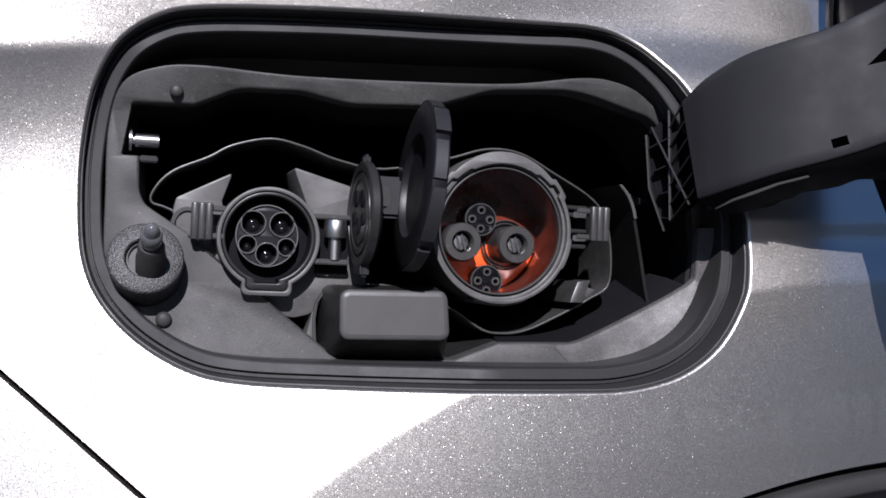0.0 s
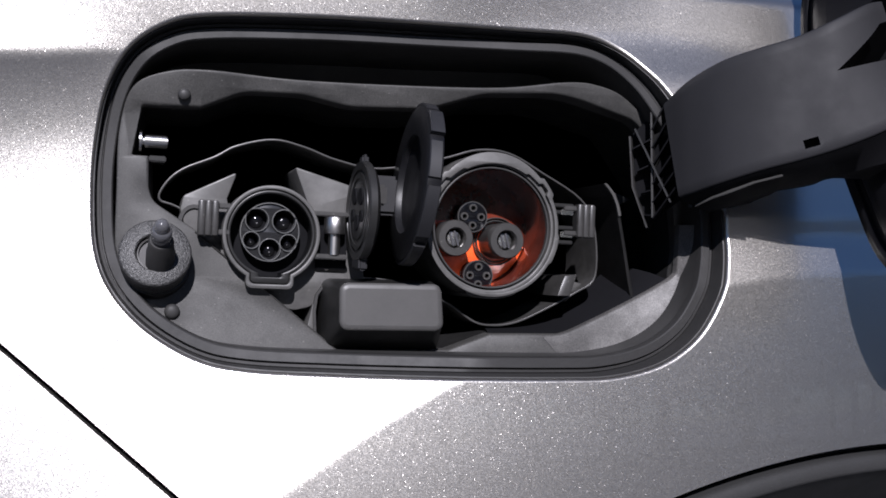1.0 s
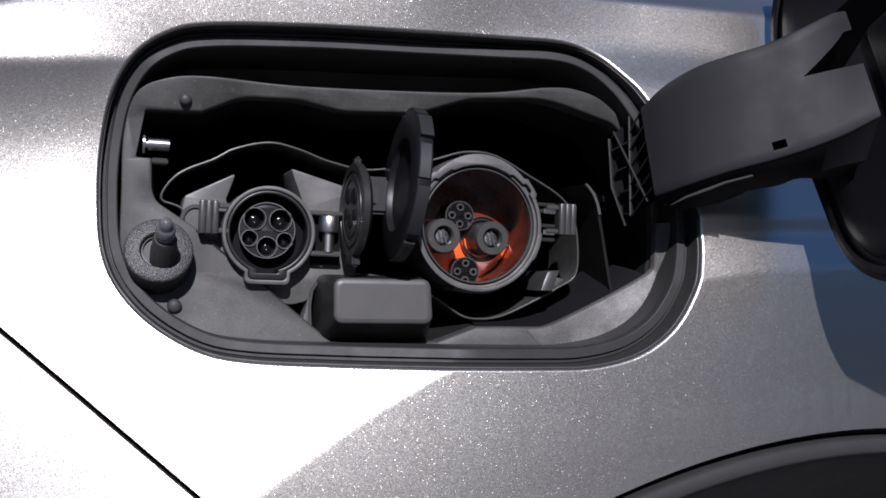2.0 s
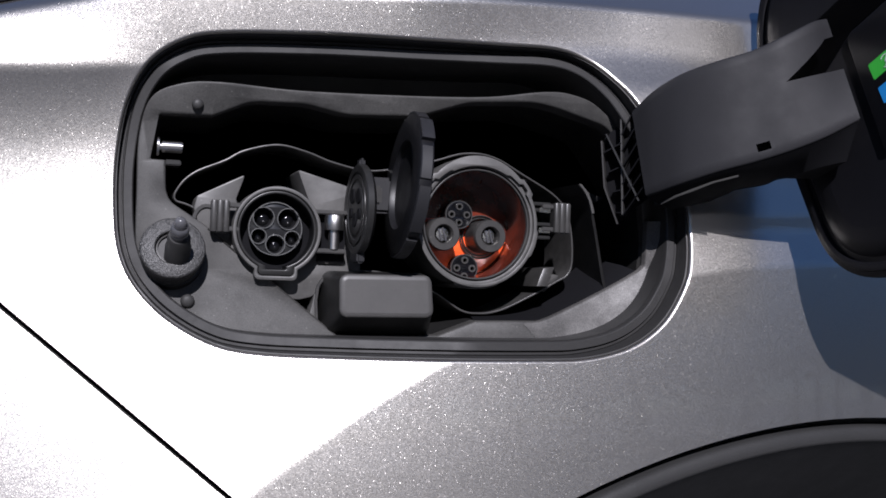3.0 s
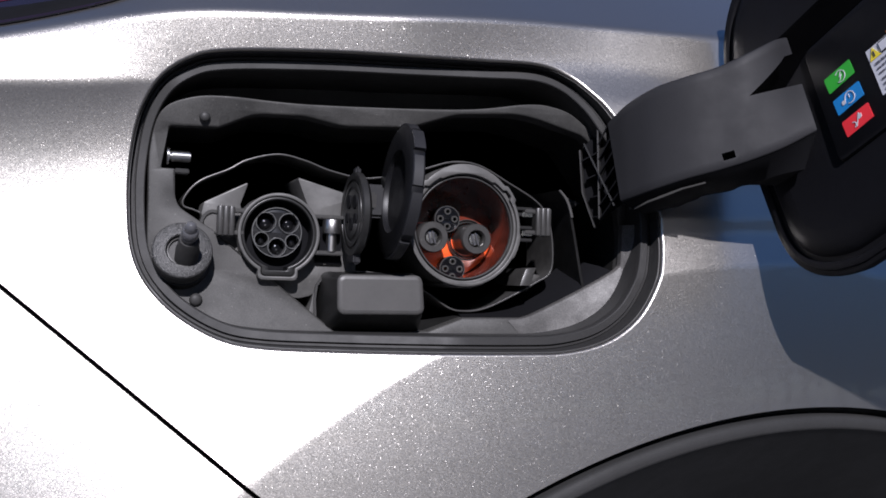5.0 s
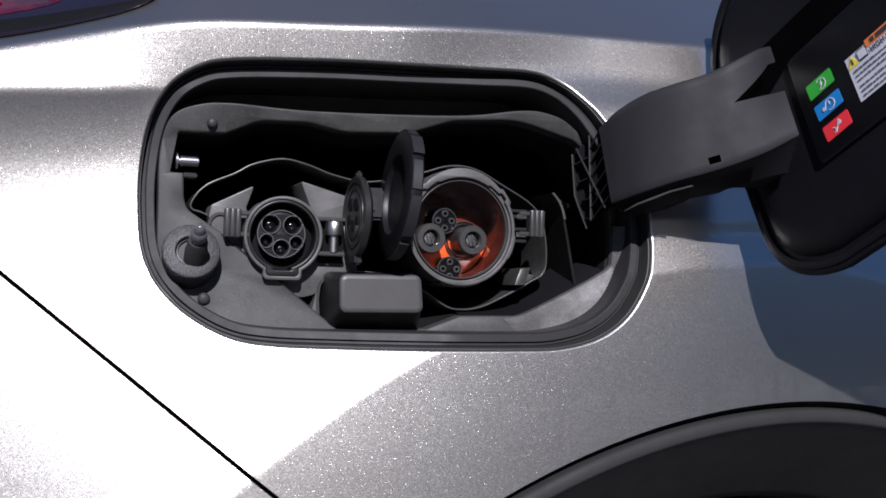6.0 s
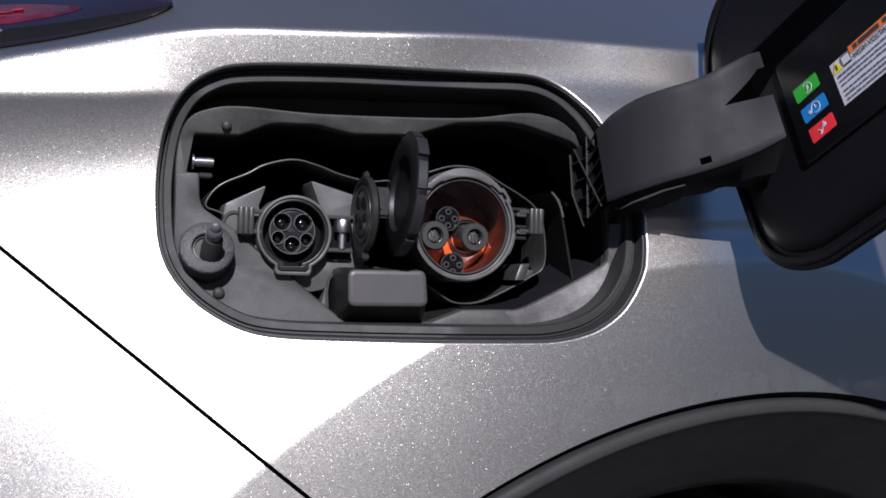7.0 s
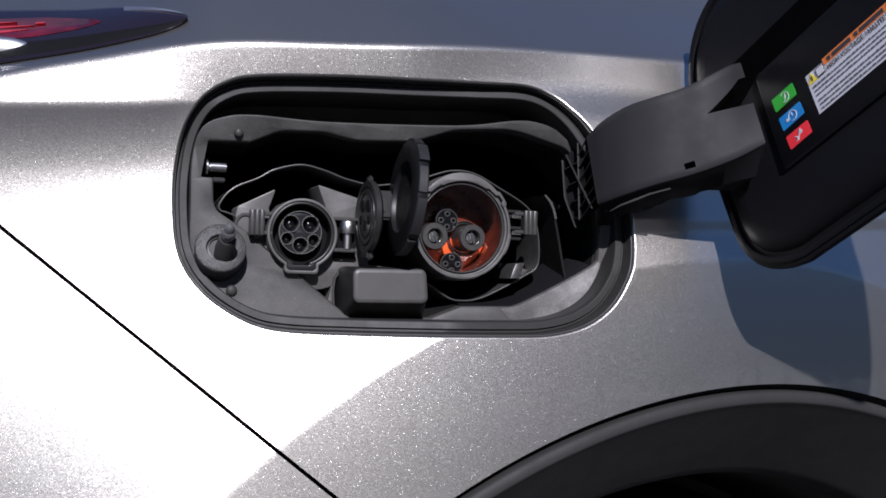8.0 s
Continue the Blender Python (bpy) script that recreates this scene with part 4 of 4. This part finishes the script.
def rect(u0, v0, u1, v1, shear=0.0):
    return [(u0, v0), (u1, v0), (u1 + shear, v1), (u0 + shear, v1)]


def ringline(cu, cv, r, w, n=24, a0=0.0, a1=2 * math.pi):
    ts = np.linspace(a0, a1, n)
    return [(cu + r * math.cos(t), cv + r * math.sin(t)) for t in ts] + [(cu + (r - w) * math.cos(t), cv + (r - w) * math.sin(t)) for t in ts[::-1]]


icons = []
for name, mt, v in (("green_sticker", GREEN, 0.1053), ("blue_sticker", BLUE, 0.0883), ("red_sticker", RED, 0.0717)):
    icons.append((decal(name, rounded([(0.0862, v - 0.0112, 0.001), (0.1092, v - 0.0106, 0.001), (0.1092, v, 0.001), (0.0862, v, 0.001)], 3), LY, mt, flap, name.split("_")[0] + " sticker with a white symbol"), v - 0.0057))
cu = 0.0977
g, v = icons[0]
decal("symbol_ring", ringline(cu + 0.001, v, 0.0042, 0.0005, 20, -2.4, 2.4), LY - 0.0004, WHITE, g)
decal("symbol_bolt", [(cu - 0.0005, v - 0.003), (cu + 0.0026, v + 0.0006), (cu + 0.0012, v + 0.0006), (cu + 0.0026, v + 0.003), (cu, v - 0.0002), (cu + 0.0011, v - 0.0002)], LY - 0.0004, WHITE, g)
g, v = icons[1]
decal("symbol_ring", ringline(cu + 0.0015, v + 0.0002, 0.0042, 0.0006, 20, -2.2, 3.2), LY - 0.0004, WHITE, g)
decal("symbol_hand", [(cu + 0.001, v), (cu + 0.0016, v), (cu + 0.0016, v + 0.0026), (cu + 0.001, v + 0.0026)], LY - 0.0004, WHITE, g)
decal("symbol_plug", rounded([(cu - 0.0055, v - 0.002, 0.001), (cu - 0.0025, v - 0.0015, 0.001), (cu - 0.0025, v + 0.001, 0.001), (cu - 0.0055, v + 0.001, 0.001)], 3), LY - 0.0004, WHITE, g)
g, v = icons[2]
decal("symbol_plug", rounded([(cu + 0.0008, v - 0.0005, 0.001), (cu + 0.0042, v + 0.0005, 0.001), (cu + 0.0042, v + 0.0032, 0.001), (cu + 0.0012, v + 0.0028, 0.001)], 3), LY - 0.0004, WHITE, g)
decal("symbol_cord", ringline(cu - 0.0035, v - 0.0012, 0.0022, 0.0006, 14, -1.5, 1.8), LY - 0.0004, WHITE, g)
decal("symbol_slash", [(cu - 0.002, v - 0.0035), (cu - 0.0014, v - 0.0035), (cu + 0.003, v + 0.004), (cu + 0.0024, v + 0.004)], LY - 0.0004, WHITE, g)

# warning label
U0, V0, U1, V1 = 0.1207, 0.0685, 0.2350, 0.1027
lab = decal("warning_label", [(U0, V0), (U1, V0), (U1, V1), (U0 + 0.0195, V1), (U0 + 0.0195, V1 - 0.0018), (U0 + 0.001, V1 - 0.0018)], LY, WHITE, flap, "white warning label with an orange header")


def lv(u, row):
    """Heights of the label's rows."""
    return V0 + (V1 - V0) * row


def band(name, u0, u1, r0, r1, material):
    return decal(name, [(u0, lv(u0, r0)), (u1, lv(u1, r0)), (u1, lv(u1, r1)), (u0, lv(u0, r1))], LY - 0.0004, material, lab)


band("header", U0 + 0.0195, U1, 0.84, 1.0, AMBER)
for u, w in ((U0 + 0.024, 0.003), (U0 + 0.029, 0.018), (U0 + 0.051, 0.003), (U0 + 0.056, 0.022), (U0 + 0.082, 0.024)):
    decal("header_text", [(u, lv(u, 0.87)), (u + w, lv(u + w, 0.87)), (u + w, lv(u + w, 0.96)), (u, lv(u, 0.96))], LY - 0.0008, INK, lab)
tri = decal("hazard_triangle", [(U0 + 0.0015, lv(U0, 0.70)), (U0 + 0.0105, lv(U0, 0.70)), (U0 + 0.0062, lv(U0, 0.93))], LY - 0.0004, YELLOW, lab)
decal("hazard_mark", rect(U0 + 0.0057, lv(U0, 0.74), U0 + 0.0067, lv(U0, 0.85)), LY - 0.0008, INK, lab)
decal("manual_symbol", rect(U0 + 0.0112, lv(U0, 0.70), U0 + 0.0187, lv(U0, 0.93)), LY - 0.0004, INK, lab)
decal("manual_page", rect(U0 + 0.0117, lv(U0, 0.73), U0 + 0.0182, lv(U0, 0.90)), LY - 0.0008, WHITE, lab)
rnd = random.Random(5)
for row in (0.60, 0.50, 0.40, 0.27, 0.17, 0.07):
    u = U0 + 0.004
    while u < U1 - 0.008:
        w = rnd.uniform(0.0012, 0.0050)
        band("text_bar", u, min(u + w, U1 - 0.003), row - 0.022, row + rnd.choice((0.012, 0.018, 0.024)), GREYINK)
        u += w + 0.0010
cu = bpy.data.curves.new("headline", 'FONT')
cu.body = "HIGH VOLTAGE / HAUTE TENSION"
cu.size = 0.0050
cu.offset = 0.00012
tmp = new("tmp_text", cu)
bpy.context.view_layer.update()
me = bpy.data.meshes.new_from_object(tmp.evaluated_get(bpy.context.evaluated_depsgraph_get()))
bpy.data.objects.remove(tmp)
wide = max(v.co.x for v in me.vertices)
for v in me.vertices:
    u = U0 + 0.021 + v.co.x * 0.078 / wide
    v.co = FM @ Vector((u, LY - 0.0006, lv(u, 0.70) + v.co.y * 1.05))
me.materials.clear()
me.materials.append(INK)
head = new("headline", me)
head.parent = lab

# gooseneck arm
STATIONS = [((0.1440, -0.0400, 0.9572), (0.1405, -0.0240, 1.0130)), ((0.1475, -0.050, 0.9595), (0.1445, -0.043, 1.0230)), ((0.1550, -0.066, 0.9642), (0.1535, -0.063, 1.0315)), ((0.170, -0.082, 0.9708), (0.168, -0.079, 1.0375)), ((0.187, -0.093, 0.9765), (0.185, -0.089, 1.0435)), ((0.205, -0.103, 0.9835), (0.202, -0.097, 1.0525)), ((0.225, -0.109, 0.9925), (0.222, -0.096, 1.0630)), ((0.2455, -0.1115, 1.0040), (0.2405, -0.084, 1.0700))]
bm = bmesh.new()
loops, under = [], []
FINE = list(zip(open_spline([s[0] for s in STATIONS], 5), open_spline([s[1] for s in STATIONS], 5)))
for i, (lo, hi) in enumerate(FINE):
    lo, hi = Vector(lo), Vector(hi)
    nx, pv = FINE[min(i + 1, len(FINE) - 1)], FINE[max(i - 1, 0)]
    along = (Vector(nx[0]) + Vector(nx[1]) - Vector(pv[0]) - Vector(pv[1])).normalized()
    up = (hi - lo).normalized()
    back = up.cross(along).normalized()
    back = back if back.y > 0 or back.x > 0.5 else -back
    th = 0.018
    e = 0.0012
    loops.append([lo + up * e + (hi - lo - 2 * up * e) * k / 12 for k in range(13)] + [hi + back * e, hi + back * th, lo + back * th, lo + back * e])
    f = i / (len(FINE) - 1)
    deep = 0.024 + 0.024 * min(1.0, f * 2.5)
    under.append([lo + back * 0.0013 - up * 0.0004, lo + back * 0.004 - up * 0.0022, lo + back * 0.020 - up * (0.0075 + 0.010 * f * f), lo + back * deep - up * (0.006 + 0.009 * f * f), lo + back * deep + up * 0.006])
vs = rings(bm, loops)
bm.faces.new(vs[0])
bm.faces.new(vs[-1])
arm = part("arm", bm, ARM, flap, "smooth dark grey curved plastic arm", 50)
# Black sheet over the arm's bottom face, for the shade beneath it.
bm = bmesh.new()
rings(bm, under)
part("arm_underside", bm, MATTE, flap, "ribless underside, matte black for its shade")


def cut(ob, tool):
    """Takes a solid away from a mesh for good."""
    bmesh.ops.recalc_face_normals(tool, faces=tool.faces)
    me = bpy.data.meshes.new("tool")
    tool.to_mesh(me)
    tool.free()
    knife = new("tool", me)
    mod = ob.modifiers.new("cut", 'BOOLEAN')
    mod.operation, mod.object, mod.solver = 'DIFFERENCE', knife, 'EXACT'
    bpy.context.view_layer.update()
    made = bpy.data.meshes.new_from_object(ob.evaluated_get(bpy.context.evaluated_depsgraph_get()))
    ob.modifiers.clear()
    ob.data = made
    bpy.data.objects.remove(knife)


bm = bmesh.new()
rings(bm, [[(0.1985, -0.16, 1.0245), (0.256, -0.16, 1.042), (0.250, -0.16, 1.062), (0.226, -0.16, 1.0525)], [(0.2065, -0.04, 1.0245), (0.268, -0.04, 1.042), (0.262, -0.04, 1.066), (0.236, -0.04, 1.0545)]])
for k in (0, 4):
    bm.verts.ensure_lookup_table()
    bm.faces.new([bm.verts[k + j] for j in range(4)])
cut(arm, bm)
bm = bmesh.new()
along = (Vector(STATIONS[5][0]) - Vector(STATIONS[3][0])).normalized()
fr = Matrix.Translation((0.1912, -0.0953, 0.9858)) @ along.to_track_quat('X', 'Z').to_matrix().to_4x4()
box(bm, (-0.004, -0.01, -0.0024), (0.004, 0.012, 0.0024), 0)
cut(arm, moved(bm, fr))
# open ribbed root of the arm: two uprights, a diagonal and short stubs
def root_bar(name, pts, w, deep, material):
    bm = bmesh.new()
    rows = []
    for i, p in enumerate(pts):
        d = (Vector(pts[min(i + 1, len(pts) - 1)]) - Vector(pts[max(i - 1, 0)])).normalized()
        side = d.cross(Vector((0.55, 0.83, 0))).normalized() * w
        back = Vector((0.55, 0.83, 0)) * deep
        p = Vector(p)
        rows.append([p + side, p - side, p - side + back, p + side + back])
    vs = rings(bm, rows)
    bm.faces.new(vs[0])
    bm.faces.new(vs[-1])
    part(name, bm, material, arm)


def lerp(p, q, t):
    return tuple(a + (b - a) * t for a, b in zip(p, q))


UP_T, UP_B = (0.1361, -0.018, 1.0089), (0.1392, -0.018, 0.9466)
IN_T, IN_M, IN_B = (0.1258, -0.012, 0.9939), (0.1288, -0.012, 0.9642), (0.1389, -0.012, 0.9408)
EDGE_T, EDGE_B = (0.1400, -0.024, 1.0120), (0.1455, -0.040, 0.9580)
# Pale uprights, darker ribs and web: light and shade put into the colours.
root_bar("upright_rib", [UP_T, UP_B], 0.0005, 0.010, SHROUD)
root_bar("inner_rib", [IN_T, IN_M, IN_B], 0.0005, 0.010, SHROUD)
root_bar("diagonal_rib", [(0.1289, -0.012, 0.9986), (0.1443, -0.03, 0.9551)], 0.0005, 0.008, PITCH)
for t in (0.13, 0.30, 0.47, 0.64, 0.81, 0.96):
    root_bar("stub_rib", [lerp(UP_T, UP_B, t + 0.05), lerp(EDGE_T, EDGE_B, t - 0.10)], 0.0004, 0.012, MATTE)
for t in (0.10, 0.34, 0.58, 0.82):
    root_bar("cross_rib", [lerp(IN_T, IN_B, t + 0.04), lerp(UP_T, UP_B, t + 0.16)], 0.0004, 0.008, MATTE)
for t in (0.22, 0.42):
    bm = bmesh.new()
    a, b, c = (Vector(p) + Vector((0.003, 0.004, 0)) for p in (lerp(UP_T, UP_B, t), lerp(UP_T, UP_B, t + 0.15), lerp(lerp(UP_T, UP_B, t + 0.03), lerp(EDGE_T, EDGE_B, t), 0.55)))
    rings(bm, [[a, b, c], [p + Vector((0.0006, 0.001, 0)) for p in (a, b, c)]])
    bm.verts.ensure_lookup_table()
    bm.faces.new([bm.verts[k] for k in range(3)])
    part("gusset", bm, PITCH, arm)
# Near-black sheet behind the ribs, in place of the shade there.
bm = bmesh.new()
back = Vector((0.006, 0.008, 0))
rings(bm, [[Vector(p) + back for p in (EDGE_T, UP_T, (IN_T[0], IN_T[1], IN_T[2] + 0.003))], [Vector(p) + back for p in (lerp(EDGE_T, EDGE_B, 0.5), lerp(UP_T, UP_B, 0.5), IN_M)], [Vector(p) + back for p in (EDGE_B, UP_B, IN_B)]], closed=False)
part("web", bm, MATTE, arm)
# thin raised edge under the arm, paler to stand in for light on it
bm = bmesh.new()
line = [Vector(p) for p in ((0.1530, -0.043, 0.9530), (0.1560, -0.057, 0.9570), (0.1610, -0.067, 0.9600), (0.1700, -0.076, 0.9650), (0.1820, -0.084, 0.9690))]
rings(bm, [[p, p + Vector((0.0001, 0.0004, -0.0007)), p + Vector((0.001, 0.010, -0.0006)), p + Vector((0.001, 0.010, 0.002))] for p in line])
part("underside_edge", bm, COVER, flap, "thin raised plastic edge, paler for light on it")

# ---- tail light ----
light = thing("tail_light", "smoked dark tail light with red inner strips", "tail light")
US = np.linspace(0, 1, 40)


def tail(u, w):
    """u from the tip to the rear, w from lower to upper edge."""
    x = -0.1665 - 0.34 * u * u
    t = min(1.0, (-0.1665 - x) / 0.03)
    bow = math.sqrt(max(0.0, 1 - (1 - t) ** 2))
    lo = 1.0832 - 0.0085 * bow + 0.345 * (x + 0.1665) + 0.55 * (x + 0.1665) ** 2
    hi = 1.0832 + 0.0108 * bow + 0.0085 * ease((-0.1665 - x) / 0.06) - 0.02 * (x + 0.1665)
    return x, lo + (hi - lo) * w


bm = bmesh.new()
prof = [(0.0, 0.004), (0.0, -0.0015), (0.04, -0.0035), (0.3, -0.005), (0.6, -0.005), (0.95, -0.003), (1.0, -0.001), (1.0, 0.004)]
rings(bm, [[(x, skin(x, z) + d, z) for x, z in [tail(u, w) for u in US]] for w, d in prof], closed=False)
part("lens", bm, LENS, light, "glossy smoked lens")
def lens_strip(name, w0, w1, u0, u1, proud, material, label, slant=0.0):
    """A thin strip that follows the lens."""
    bm = bmesh.new()
    us = np.linspace(u0, u1, 24)
    fade = lambda u: min(1.0, (u - u0) / max(1e-6, 0.25 * (u1 - u0)))
    rows = []
    for side, e in ((-1, 0), (-1, 1), (1, 1), (1, 0)):
        row = []
        for u in us:
            mid, half = (w0 + w1) / 2 + slant * (u - u0), (w1 - w0) / 2 * math.sqrt(fade(u))
            x, z = tail(u, mid + side * half)
            row.append((x, skin(x, z) - 0.0050 - proud * e, z))
        rows.append(row)
    rings(bm, rows, closed=False)
    return part(name, bm, material, light, label)


DEEPRED = mat("deep_red_lens", (0.085, 0.003, 0.006), rough=0.06, stain=0.8, stain_scale=45)
lens_strip("red_zone", 0.40, 0.80, 0.42, 0.97, 0.0006, DEEPRED, "deep red part of the lens")
for w0, w1, u0, u1, sl in ((0.53, 0.585, 0.575, 0.97, -0.12), (0.615, 0.65, 0.565, 0.97, 0.10), (0.71, 0.74, 0.60, 0.97, 0.05), (0.665, 0.69, 0.545, 0.565, 0.0)):
    lens_strip("light_strip", w0, w1, u0, u1, 0.0012, REDLENS, "thin red strip behind the lens", sl)
# Chrome body added to give the white sun glint in the lens.
bm = bmesh.new()
bmesh.ops.create_uvsphere(bm, u_segments=24, v_segments=12, radius=1.0)
xx, zz = tail(0.61, 0.24)
part("glint_insert", moved(bm, Matrix.Translation((xx, skin(xx, zz) - 0.0045, zz)) @ Matrix.Diagonal((0.021, 0.006, 0.0085, 1))), CHROME, light, "chrome body added for a white glint")
bm = bmesh.new()
rings(bm, [[(x, skin(x, z) - dd, z) for x, z in [tail(u, w) for u in US]] for w, dd in ((0.0, -0.001), (0.0, 0.0020), (0.05, 0.0034), (0.20, 0.0056), (0.30, 0.0064), (0.31, 0.004))], closed=False)
part("lower_trim", bm, MATTE, light)
# Chrome strip, stands in for the glint on the lens's rounded edge.
bm = bmesh.new()
rings(bm, [[(x, skin(x, z) - dd, z) for x, z in [tail(u, w) for u in np.linspace(0.02, 0.36, 40)]] for w, dd in ((0.88, 0.0030), (0.90, 0.0046), (0.96, 0.0058), (0.98, 0.0054), (0.995, 0.0020))], closed=False)
part("edge_glint", bm, CHROME, light, "thin chrome strip for the glint on the lens edge")

# ---- wheel ----
bm = bmesh.new()
vs = rings(bm, [[(0.31 + r * math.cos(2 * math.pi * i / 72), y, 0.345 + r * math.sin(2 * math.pi * i / 72)) for i in range(72)] for r, y in ((0.22, 0.06), (0.24, 0.035), (0.31, 0.03), (0.335, 0.045), (0.345, 0.07), (0.345, 0.24), (0.32, 0.27), (0.22, 0.27))])
part("tyre", bm, RUBBER, car, "black rubber tyre")
part("rim", lathe([(0.222, 0.06), (0.20, 0.075), (0.06, 0.06), (0.03, 0.05), (0.01, 0.05)], 0.31, 0.345), METAL, car)
